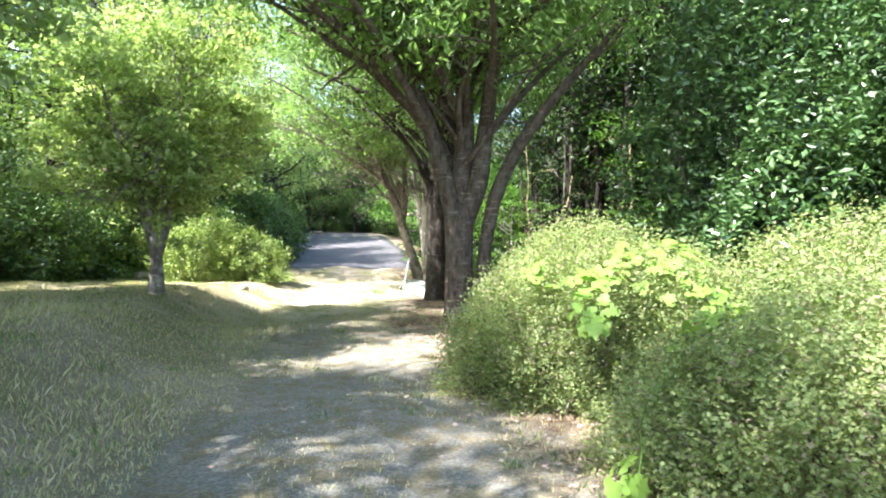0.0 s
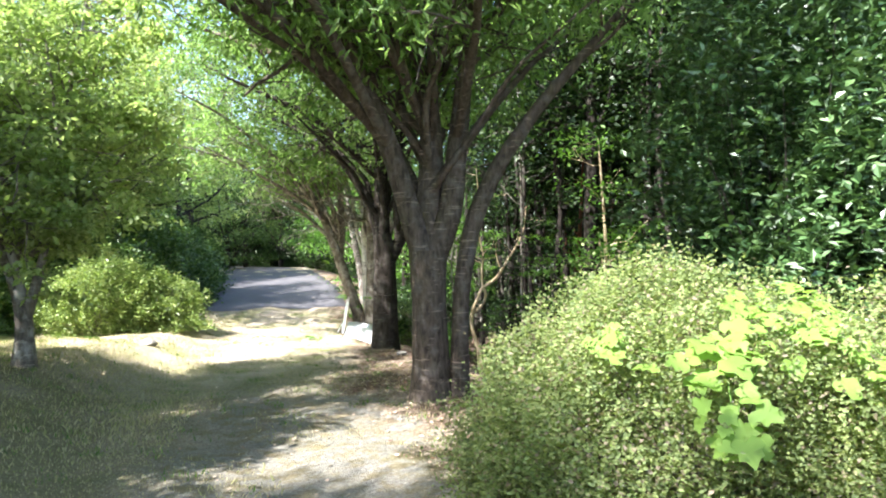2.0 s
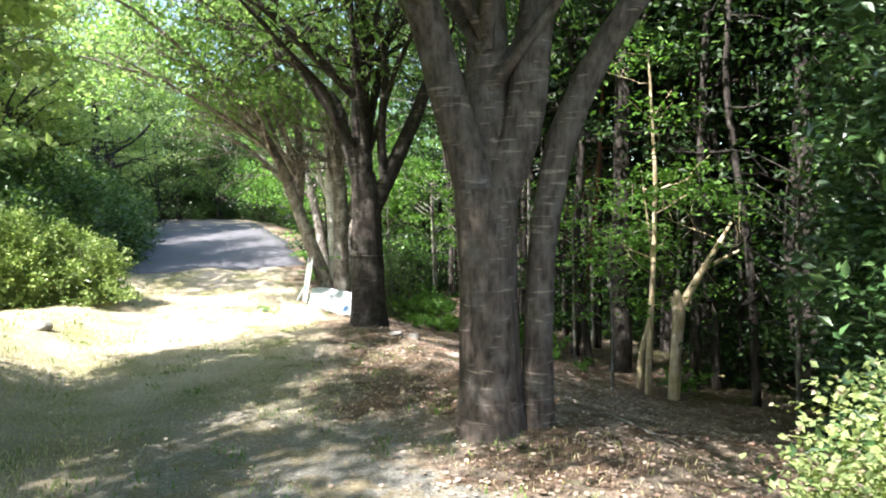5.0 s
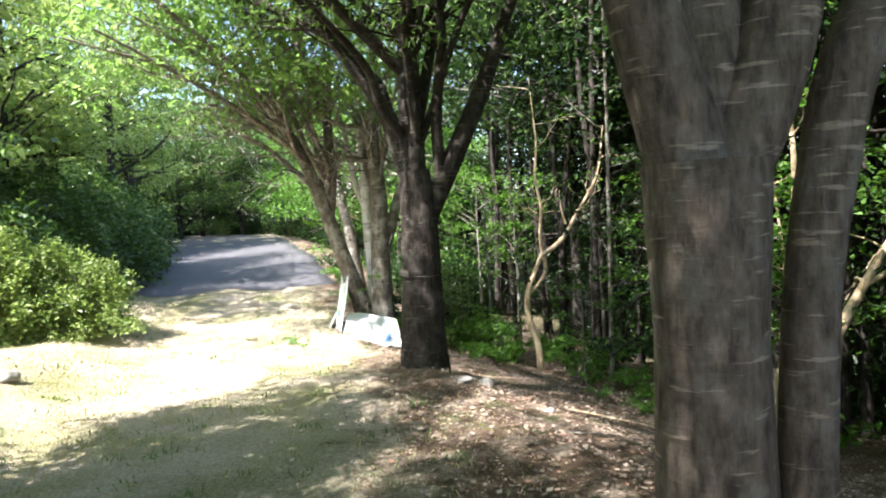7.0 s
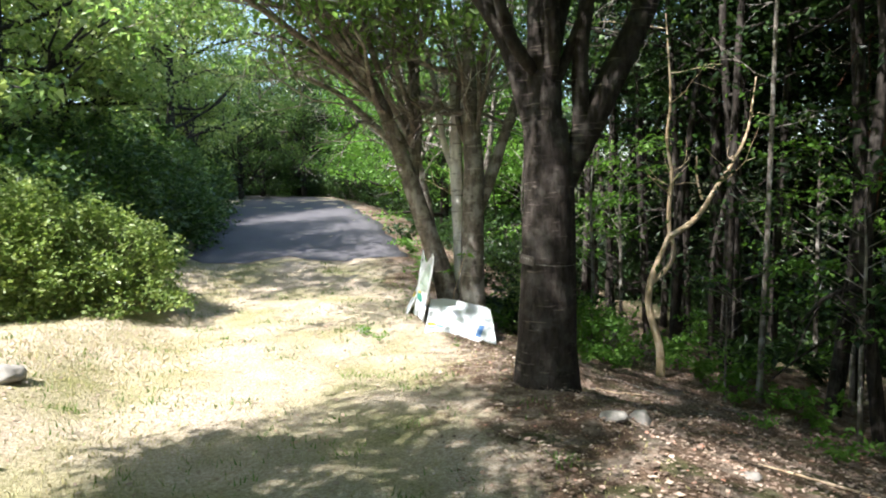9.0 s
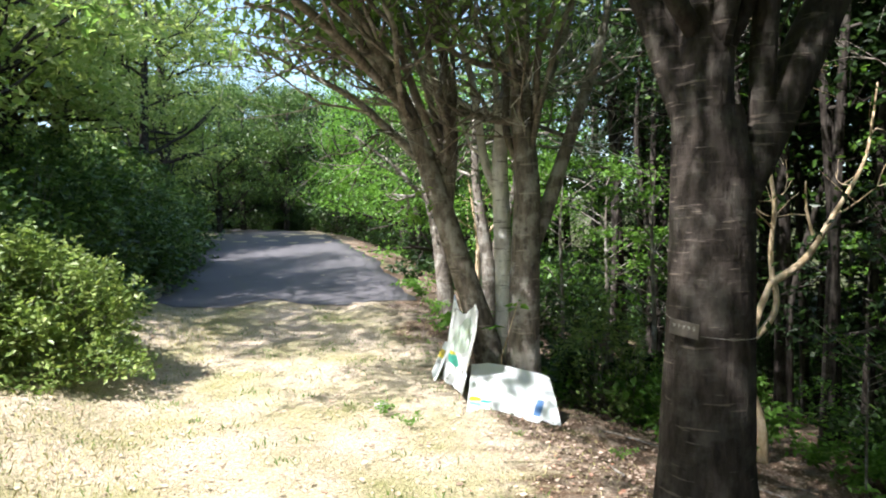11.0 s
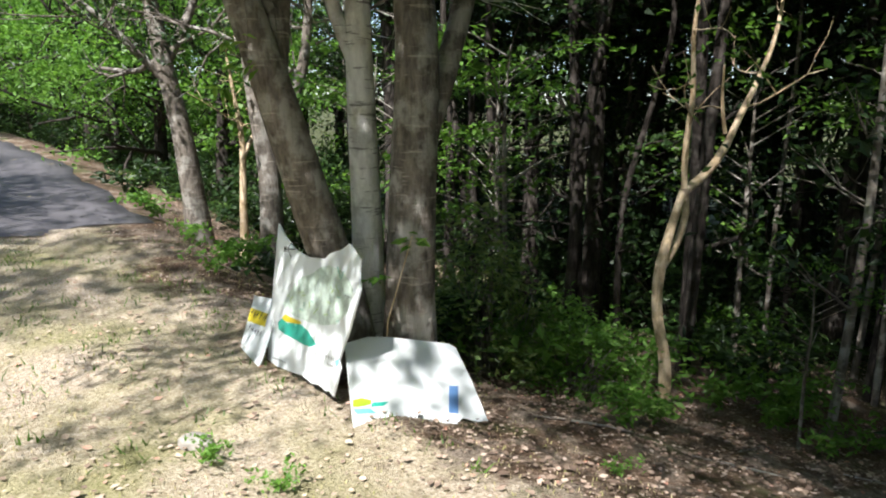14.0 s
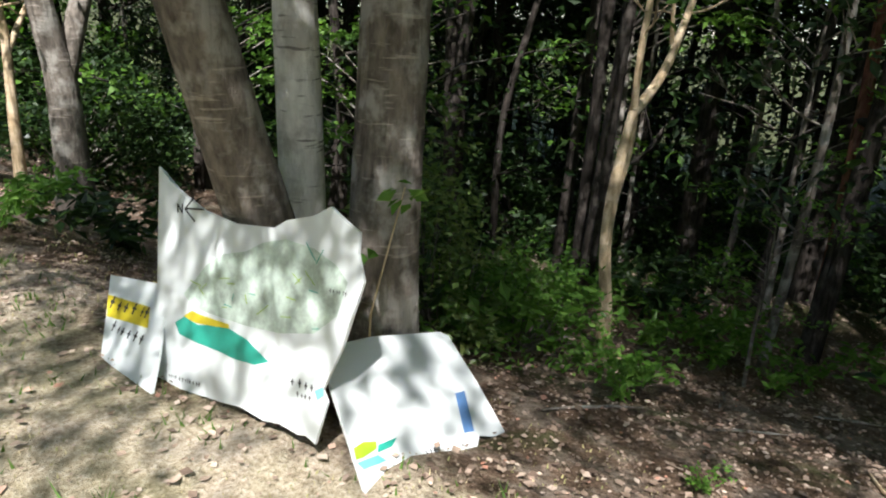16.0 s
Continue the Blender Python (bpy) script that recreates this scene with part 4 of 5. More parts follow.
hedge = bush("wild_shrub", (-9.2, 18.5, gh(-9.2, 18.5) - 0.2), (1.6, 1.6, 2.4), 15000, 7, M_EDGE_SHADED, 0.11, "wild shrub along the wood edge, shade put into its leaf colour", "bush", group="woodland edge shrubs", lump=0.4, simple=True)
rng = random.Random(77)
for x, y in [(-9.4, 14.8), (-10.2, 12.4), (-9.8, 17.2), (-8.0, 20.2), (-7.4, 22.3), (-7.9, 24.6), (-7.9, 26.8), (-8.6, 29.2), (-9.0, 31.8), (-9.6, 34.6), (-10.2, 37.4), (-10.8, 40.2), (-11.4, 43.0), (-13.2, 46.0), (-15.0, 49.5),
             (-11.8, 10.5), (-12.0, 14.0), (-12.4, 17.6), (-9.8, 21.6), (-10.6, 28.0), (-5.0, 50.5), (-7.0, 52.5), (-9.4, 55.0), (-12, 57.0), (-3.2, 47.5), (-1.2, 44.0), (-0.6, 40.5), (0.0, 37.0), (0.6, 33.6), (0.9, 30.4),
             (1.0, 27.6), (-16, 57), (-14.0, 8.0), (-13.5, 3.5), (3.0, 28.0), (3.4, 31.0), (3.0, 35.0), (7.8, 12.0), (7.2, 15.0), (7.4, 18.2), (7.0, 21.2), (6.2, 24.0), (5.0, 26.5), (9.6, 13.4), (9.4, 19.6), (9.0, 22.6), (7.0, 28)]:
    copy_thing(hedge if x < -3 and y < 44 else hedge_shaded, pose(x, y, gh(x, y) - 0.2, 0, 0, rng.random() * 360) @ Matrix.Scale(0.8 + 0.6 * rng.random(), 4))
# near-black filler shrubs added for the shade under trees behind lane and meadow
rng = random.Random(78)
for k in range(46):
    x, y = (rng.uniform(-24, 3), rng.uniform(55, 66)) if k < 24 else (rng.uniform(-19, -12.5), rng.uniform(20, 54))
    copy_thing(hedge_shaded, pose(x, y, gh(x, y) - 0.2, 0, 0, rng.random() * 360) @ Matrix.Scale(1.5 + 0.7 * rng.random(), 4))
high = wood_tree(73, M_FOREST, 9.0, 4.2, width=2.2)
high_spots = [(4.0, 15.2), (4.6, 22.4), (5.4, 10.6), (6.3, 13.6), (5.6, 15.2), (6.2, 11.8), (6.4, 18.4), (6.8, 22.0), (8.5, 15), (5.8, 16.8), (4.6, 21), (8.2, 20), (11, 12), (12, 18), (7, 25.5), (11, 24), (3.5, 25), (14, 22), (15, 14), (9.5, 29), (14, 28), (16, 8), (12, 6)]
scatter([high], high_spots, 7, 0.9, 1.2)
# slim trees added for their high crowns, which keep sun off the wood
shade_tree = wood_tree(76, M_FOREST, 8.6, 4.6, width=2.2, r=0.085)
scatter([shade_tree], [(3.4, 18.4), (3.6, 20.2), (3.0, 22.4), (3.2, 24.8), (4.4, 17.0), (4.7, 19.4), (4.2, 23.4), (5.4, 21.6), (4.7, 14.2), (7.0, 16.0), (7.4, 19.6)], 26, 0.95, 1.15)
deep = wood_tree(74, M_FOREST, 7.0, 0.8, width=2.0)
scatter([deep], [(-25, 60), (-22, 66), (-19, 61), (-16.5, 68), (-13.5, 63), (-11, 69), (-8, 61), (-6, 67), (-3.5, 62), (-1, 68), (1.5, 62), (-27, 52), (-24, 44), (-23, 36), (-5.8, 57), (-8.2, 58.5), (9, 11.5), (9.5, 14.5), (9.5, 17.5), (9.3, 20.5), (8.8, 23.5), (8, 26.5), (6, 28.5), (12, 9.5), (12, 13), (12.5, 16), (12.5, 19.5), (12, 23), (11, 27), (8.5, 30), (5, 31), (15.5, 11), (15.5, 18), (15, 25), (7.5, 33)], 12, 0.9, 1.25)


def pole_trees():
    rng = np.random.default_rng(9)
    protos = []
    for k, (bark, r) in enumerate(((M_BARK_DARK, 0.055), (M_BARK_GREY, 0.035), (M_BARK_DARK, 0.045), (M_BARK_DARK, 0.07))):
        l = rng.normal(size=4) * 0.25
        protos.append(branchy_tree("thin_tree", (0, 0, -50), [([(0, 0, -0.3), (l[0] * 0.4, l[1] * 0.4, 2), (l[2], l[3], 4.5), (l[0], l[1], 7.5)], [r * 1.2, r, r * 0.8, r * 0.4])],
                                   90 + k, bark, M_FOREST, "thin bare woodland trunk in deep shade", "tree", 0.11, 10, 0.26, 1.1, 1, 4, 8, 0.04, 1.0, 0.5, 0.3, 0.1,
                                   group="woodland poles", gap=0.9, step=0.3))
    spots = [(2.85, 21.6), (2.9, 16.6), (3.9, 19.8), (3.65, 16.4), (3.4, 20.2)]
    while len(spots) < 85:
        x, y = 2.6 + 14 * rng.random() ** 1.3, 10.5 + 22 * rng.random()
        if x < 3.2 + 0.25 * max(0, 17 - y) or min((x - a) ** 2 + (y - b) ** 2 for a, b in spots) < 0.4:
            continue
        spots.append((x, y))
    scatter(protos, spots, 10, 0.85, 1.2)


pole_trees()
branchy_tree("thin_tree", (3.65, 16.4, gh(3.65, 16.4)), [([(0, 0, -0.3), (0.25, 0, 1.2), (0.6, 0.1, 2.8), (0.8, 0.2, 5)], [0.075, 0.06, 0.05, 0.02])], 99, M_BARK_RED, M_FOREST,
             "leaning red-brown trunk lit by a patch of sun", "tree", 0.11, 8, 0.25, 0.9, 1, 3, 8, 0.05, 2.0, 0.5, 0.3, 0.1, gap=0.7)

# ---- map boards ----


def slab(name, pts, thick, material, lift=0.0):
    """A thin plate cut to an outline in the board's own plane (x along, y up, z out of the face)."""
    bm = bmesh.new()
    back = [bm.verts.new((x, y, lift)) for x, y in pts]
    front = [bm.verts.new((x, y, lift + thick)) for x, y in pts]
    f = bm.faces.new(front)
    g = bm.faces.new(back[::-1])
    for i in range(len(pts)):
        k = (i + 1) % len(pts)
        bm.faces.new((back[i], back[k], front[k], front[i]))
    bmesh.ops.recalc_face_normals(bm, faces=bm.faces)
    bmesh.ops.triangulate(bm, faces=[f, g])
    return bm_mesh(name, bm, material)


def stroke(a, b, w):
    d = Vector((b[0] - a[0], b[1] - a[1])).normalized() * w / 2
    return [(a[0] - d.y, a[1] + d.x), (b[0] - d.y, b[1] + d.x), (b[0] + d.y, b[1] - d.x), (a[0] + d.y, a[1] - d.x)]


def letter(name, text, size, place, material, parent, turn=0.0):
    cu = bpy.data.curves.new(name, "FONT")
    cu.body, cu.size, cu.extrude = text, size, 0.001
    tmp = bpy.data.objects.new(name, cu)
    scene.collection.objects.link(tmp)
    me = bpy.data.meshes.new_from_object(tmp.evaluated_get(bpy.context.evaluated_depsgraph_get()))
    bpy.data.objects.remove(tmp)
    me.materials.clear()
    me.materials.append(material)
    ob = part(name, me, parent, "black printed letter N")
    ob.matrix_basis = pose(*place, 0, 0, turn)
    return ob


def board(name, foot, u, v, outline, label, category="sign"):
    u, v = Vector(u).normalized(), Vector(v).normalized()
    n = u.cross(v)
    T = new(name)
    m = Matrix.Identity(4)
    for c, w in enumerate((u, v, n)):
        m[0][c], m[1][c], m[2][c] = w
    T.matrix_world = Matrix.Translation(foot) @ m
    tagged(T, label, category, "map boards")
    part("panel", slab(name + "_panel", outline, 0.012, M_BOARD), T)
    return T


def decal(T, name, pts, material, label, layer=1):
    return part(name, slab(name, pts, 0.0012, material, 0.012 + 0.0013 * (layer - 1) + 0.0002), T, label)


def print_row(T, x0, x1, y, tall, rng, layer=1, slope=0.0):
    """A row of dark marks too small to read."""
    bars, x = bmesh.new(), x0
    while x < x1:
        w = tall * (0.35 + 0.4 * rng.random())
        h = tall * (0.7 + 0.3 * rng.random())
        yy = y + slope * (x - x0)
        for a, b, ww in (((x, yy), (x, yy + h), w * 0.3), ((x - w * 0.4, yy + h * 0.5), (x + w * 0.4, yy + h * 0.55), h * 0.2)):
            q = [bars.verts.new((*p, 0.0134 + 0.0013 * (layer - 1) + (0.0003 if ww == h * 0.2 else 0))) for p in stroke(a, b, ww)]
            f = bars.faces.new(q)
            if f.calc_area() > 0 and (q[1].co - q[0].co).cross(q[2].co - q[0].co).z < 0:
                f.normal_flip()
        x += w * 1.5
    return tagged(part("print", bm_mesh("print", bars, M_INK), T, "row of small black characters too small to read"), kind="stuff")


def boards():
    rng = random.Random(4)
    big = board("map_board", (-1.09, 18.17, -0.08), (0.082, -0.993, 0.082), (0.179, 0.096, 0.979),
                [(0, 0.0), (-0.03, 0.45), (-0.048, 0.915), (0.088, 0.832), (0.256, 0.763), (0.445, 0.73), (0.661, 0.738), (0.723, 0.773), (0.854, 0.803), (0.93, 0.842), (0.998, 0.803),
                 (1.065, 0.769), (1.065, 0.697), (1.098, 0.608), (1.06, 0.486), (1.029, 0.382), (0.948, 0.202), (0.973, 0.164), (0.929, 0.0), (0.881, 0.018), (0.839, 0.01), (0.751, 0.023),
                 (0.66, 0.012), (0.532, 0.029), (0.431, 0.02), (0.182, 0.008)],
                "large white ragged map board with teal pond, leaning by trees")
    decal(big, "map_land", [(0.289, 0.546), (0.388, 0.605), (0.517, 0.633), (0.606, 0.677), (0.722, 0.705), (0.864, 0.69), (0.974, 0.646), (1.029, 0.597), (0.989, 0.472), (0.89, 0.393), (0.724, 0.36), (0.541, 0.351),
                            (0.408, 0.355), (0.231, 0.363), (0.154, 0.408)], M_MAPGREY, "faded grey-green printed land")
    decal(big, "pond", [(0.106, 0.28), (0.161, 0.315), (0.254, 0.298), (0.409, 0.328), (0.543, 0.3), (0.608, 0.27), (0.672, 0.241), (0.597, 0.213), (0.485, 0.209), (0.383, 0.22), (0.241, 0.225), (0.136, 0.238)],
          M_TEAL, "painted teal pond")
    decal(big, "shore", [(0.161, 0.317), (0.214, 0.35), (0.269, 0.342), (0.441, 0.338), (0.443, 0.322), (0.342, 0.312), (0.235, 0.305)], M_YELLOW, "painted yellow shore", 2)
    decal(big, "water_patch", [(0.912, 0.192), (0.948, 0.215), (0.958, 0.186), (0.927, 0.16)], M_CYAN, "small painted light blue patch")
    for i, (a, b) in enumerate((((0.141, 0.756), (0.193, 0.807)), ((0.141, 0.756), (0.206, 0.712)), ((0.141, 0.758), (0.26, 0.765)))):
        decal(big, "arrow_line", stroke(a, b, 0.007), M_INK, "black line of the north arrow", 1 + i)
    letter("letter", "N", 0.055, (0.087, 0.735, 0.0135), M_INK, big, 3)
    print_row(big, 0.083, 0.3, 0.04, 0.022, rng, 1, 0.03)
    print_row(big, 0.8, 0.9, 0.185, 0.035, rng)
    print_row(big, 0.83, 0.91, 0.15, 0.02, rng)
    print_row(big, 0.955, 1.03, 0.55, 0.018, rng, 2)
    for k in range(26):
        x, y = 0.25 + 0.7 * rng.random(), 0.38 + 0.28 * rng.random()
        a = rng.random() * 3.1
        l = 0.02 + 0.06 * rng.random()
        if 0.2 < x < 0.95 and y < 0.4 + 0.3 * x:
            decal(big, "map_mark", stroke((x, y), (x + l * math.cos(a), y + l * math.sin(a)), 0.003), M_LIME if k % 3 else M_TEAL, "fine printed map line", 2)

    low = board("map_board", (-1.06, 16.95, -0.16), (0.992, 0.066, -0.11), (0.036, 0.681, 0.731),
                [(0.026, 0.0), (0.08, 0.29), (0.133, 0.577), (0.29, 0.605), (0.426, 0.594), (0.504, 0.579), (0.835, 0.513), (0.877, 0.482), (0.903, 0.246), (0.91, -0.005), (0.822, 0.006), (0.74, 0.043),
                 (0.681, 0.004), (0.527, 0.046), (0.38, 0.008), (0.318, -0.01), (0.287, -0.04), (0.157, 0.009)],
                "low white map board with blue mark, tilted back on leaves")
    decal(low, "map_mark", [(0.725, 0.243), (0.789, 0.235), (0.72, 0.07), (0.656, 0.085)], M_BLUE, "painted blue strip")
    decal(low, "map_mark", [(0.083, 0.243), (0.137, 0.246), (0.193, 0.226), (0.18, 0.204), (0.1, 0.199), (0.07, 0.205)], M_LIME, "painted lime patch")
    decal(low, "map_mark", [(0.193, 0.213), (0.294, 0.203), (0.248, 0.184), (0.175, 0.19)], M_TEAL, "painted teal patch", 2)
    decal(low, "map_mark", [(0.068, 0.194), (0.171, 0.182), (0.196, 0.15), (0.082, 0.163)], M_CYAN, "pale blue patch")
    print_row(low, 0.4, 0.47, 0.08, 0.03, rng)

    small = board("notice_board", (-1.17, 18.55, -0.05), (-0.041, -0.999, -0.02), (0.495, -0.038, 0.868),
                  [(0.051, 0.0), (-0.048, 0.161), (-0.159, 0.329), (0.032, 0.368), (0.266, 0.413), (0.364, 0.301), (0.45, 0.15), (0.513, -0.001), (0.397, -0.016), (0.242, -0.015)],
                  "small white notice board with a yellow band, leaning beside the map")
    decal(small, "yellow_band", [(-0.105, 0.247), (0.247, 0.301), (0.295, 0.221), (-0.04, 0.162)], M_YELLOW, "yellow band")
    print_row(small, -0.04, 0.25, 0.2, 0.06, rng, 2, 0.17)
    print_row(small, 0.05, 0.3, 0.12, 0.05, rng, 1, 0.1)


boards()

# ---- stones ----


def name_plate():
    n = Vector((-0.83, -0.55, 0.0)).normalized()
    right = Vector((0.0, 0.0, 1.0)).cross(n)
    T = new("name_plate")
    T.empty_display_size = 0.1
    m = Matrix((right, (0, 0, 1), n)).transposed().to_4x4()
    T.matrix_world = Matrix.Translation((-0.325, 14.272, 1.04)) @ m @ pose(0, 0, 0, 0, 0, -7)
    tagged(T, "small dark name plate wired to the old cherry trunk", "sign")
    part("plate", slab("plate", [(-0.076, -0.037), (0.076, -0.037), (0.076, 0.037), (-0.076, 0.037)], 0.004, M_PLATE, 0.006), T)
    signs = (((0.05, 0.68), (0.95, 0.68), None, (0.3, 0.92), (0.3, 0.4), None, (0.7, 0.92), (0.7, 0.45), (0.4, 0.05)),
             ((0.35, 0.95), (0.35, 0.05), None, (0.35, 0.62), (0.8, 0.4)),
             ((0.05, 0.68), (0.85, 0.68), None, (0.25, 0.92), (0.25, 0.4), None, (0.62, 0.92), (0.62, 0.45), (0.35, 0.05), None, (0.8, 1.0), (0.87, 0.86), None, (0.96, 1.04), (1.03, 0.9)),
             ((0.4, 0.95), (0.15, 0.55), None, (0.35, 0.8), (0.85, 0.8), (0.7, 0.4), (0.3, 0.05)),
             ((0.2, 0.9), (0.8, 0.9), None, (0.1, 0.62), (0.9, 0.62), (0.75, 0.3), (0.35, 0.05)))
    for i, sign in enumerate(signs):
        bm, last, up = bmesh.new(), None, 0
        for p in sign:
            q = None if p is None else (-0.062 + 0.026 * i + 0.018 * p[0], 0.0 + 0.019 * p[1])
            if q and last:
                up += 1
                f = bm.faces.new([bm.verts.new((*c, 0.0107 + 0.0002 * up)) for c in stroke(last, q, 0.0026)])
                f.normal_update()
                if f.normal.z < 0:
                    f.normal_flip()
            last = q
        part("character", bm_mesh("character", bm, M_PALEPRINT), T, "pale painted character")
    for drop, lift, a0, a1 in ((0.0, 0.03, 0.36, 1.9), (0.0, 0.0, -1.9, -0.36)):
        pts = [(0.232 * math.sin(a), lift + 0.05 * (abs(a) - 0.36) * (1 if a > 0 else 0.8), 0.232 * math.cos(a) - 0.226) for a in np.linspace(-a1 if a0 > 0 else a0, -a0 if a0 > 0 else a1, 14)] if a0 > 0 else [(0.232 * math.sin(a), -0.02, 0.232 * math.cos(a) - 0.226) for a in np.linspace(0.36, 1.9, 14)]
        part("wire", build_mesh("wire", *tube(pts, [0.0012] * 14, 5), M_WIRE), T, "pale tie wire")


name_plate()


def stone(x, y, r, label, squash=0.55, seed=0):
    bm = bmesh.new()
    bmesh.ops.create_icosphere(bm, subdivisions=3, radius=1)
    for v in bm.verts:
        v.co *= 1 + 0.28 * noise.noise(v.co * 1.4 + Vector((seed, 0, 0))) + 0.07 * noise.noise(v.co * 5)
        v.co = Vector((v.co.x * r * 1.2, v.co.y * r, v.co.z * r * squash))
    ob = new("stone", bm_mesh("stone", bm, M_STONE, True))
    ob.matrix_world = pose(x, y, gh(x, y) + r * squash * 0.45, 0, 0, seed * 47)
    return tagged(ob, label, "stone")


stone(-4.3, 14.3, 0.13, "pale rounded stone in the dry grass", 0.6, 1)
stone(0.38, 13.75, 0.075, "pale stone among fallen leaves below the tree", 0.9, 2)
stone(0.1, 13.5, 0.09, "flat stone half sunk in leaf litter", 0.35, 3)
stone(0.75, 12.9, 0.05, "small stone on the leafy bank", 0.6, 4)
stone(-7.9, 17.8, 0.26, "pale stone at the edge of the meadow", 0.6, 5)
stone(0.62, 19.0, 0.1, "small pale stone in leaf litter", 0.6, 6)
stone(-1.75, 17.25, 0.07, "small pale stone in the leaf litter before the boards", 0.6, 7)

# ---- vine on the azalea ----


def vine_leaf_mesh():
    bm = bmesh.new()
    half = [(0.3, -0.18, 0.03), (0.55, -0.02, -0.02), (0.62, 0.22, -0.05), (0.4, 0.38, 0.06), (0.46, 0.62, -0.03), (0.26, 0.66, 0.05)]
    rim = [(0, 0, 0)] + half + [(0, 1.0, -0.12)] + [(-x, y, z) for x, y, z in half[::-1]]
    vs = [bm.verts.new(p) for p in rim]
    mid = bm.verts.new((0, 0.4, -0.05))
    for i in range(len(vs)):
        bm.faces.new((vs[i], vs[(i + 1) % len(vs)], mid))
    return bm_mesh("vine_leaf", bm, M_VINE, True)


def vine(centre, radii, patches, seed, label):
    """A creeper over a bush: leaf clusters round the patch points, pressed onto the bush's rounded surface."""
    rng = random.Random(seed)
    T = thing("climbing_vine", centre, label, "vine")
    me, C, R = vine_leaf_mesh(), Vector(centre), Vector(radii)

    def on_bush(p, out=1.03):
        q = p - C
        u = Vector((q.x / R.x, q.y / R.y, q.z / R.z)).normalized()
        return Vector((u.x * R.x, u.y * R.y, u.z * R.z)) * out, u
    for i in range(len(patches) - 1):
        a, b = Vector(patches[i][:3]), Vector(patches[i + 1][:3])
        pts = [on_bush(a.lerp(b, k / 6) + Vector((0, 0, 0.05 * math.sin(k * 1.7))), 1.01)[0] for k in range(7)]
        part("stem", build_mesh("vine_stem", *tube(pts, [0.005] * 7, 5), M_GREENGRASS), T)
    for x, y, z, spread, count in patches:
        for _ in range(count):
            p, u = on_bush(Vector((x + rng.gauss(0, spread), y + rng.gauss(0, spread), z + rng.gauss(0, spread * 0.8))), 1.02 + 0.06 * rng.random())
            normal = (u + Vector((rng.gauss(-0.15, 0.35), rng.gauss(-0.1, 0.35), rng.gauss(0.35, 0.3)))).normalized()
            ob = part("leaf", me, T)
            ob.matrix_basis = Matrix.Translation(p) @ normal.to_track_quat("Z", "Y").to_matrix().to_4x4() @ pose(0, 0, 0, 0, 0, rng.uniform(0, 360)) @ Matrix.Scale(rng.uniform(0.055, 0.12), 4)
    return T


vine((1.45, 5.7, 0.15), (1.45, 1.45, 1.25), [(0.75, 5.2, 1.15, 0.06, 8), (1.14, 4.85, 1.12, 0.11, 28), (1.03, 4.58, 0.88, 0.09, 18), (1.45, 5.0, 1.3, 0.12, 22), (1.8, 4.8, 1.1, 0.13, 26), (2.1, 4.8, 0.85, 0.13, 24),
     (1.95, 4.4, 0.6, 0.12, 18), (1.9, 5.3, 1.3, 0.15, 16)], 1, "bright broad-leaved vine sprawling over the azalea")
vine((2.15, 3.3, 0.15), (1.35, 1.3, 1.0), [(0.86, 2.95, 0.35, 0.08, 10), (1.35, 3.5, 0.95, 0.09, 8), (1.65, 3.75, 1.05, 0.12, 14), (2.1, 3.9, 1.1, 0.14, 16), (2.7, 3.9, 1.0, 0.14, 14)], 2,
     "bright broad-leaved vine creeping over clipped bushes")

# ---- undergrowth ----


def fern_mesh(seed, leaf, blade=0.1, fronds=14, reach=0.45):
    rng = np.random.default_rng(seed)
    C = []
    for _ in range(fronds):
        a, l = rng.random() * 2 * np.pi, reach * (0.6 + 0.6 * rng.random())
        for k in range(14):
            s = (k + 1) / 14
            C.append((l * s * math.cos(a) + rng.normal() * 0.03, l * s * math.sin(a) + rng.normal() * 0.03, 0.05 + 0.75 * l * math.sin(s * 2.2) * 0.9))
    return build_mesh("undergrowth", *leaves(C, blade, rng, 0.45, 0.1, 0.5), leaf, False)


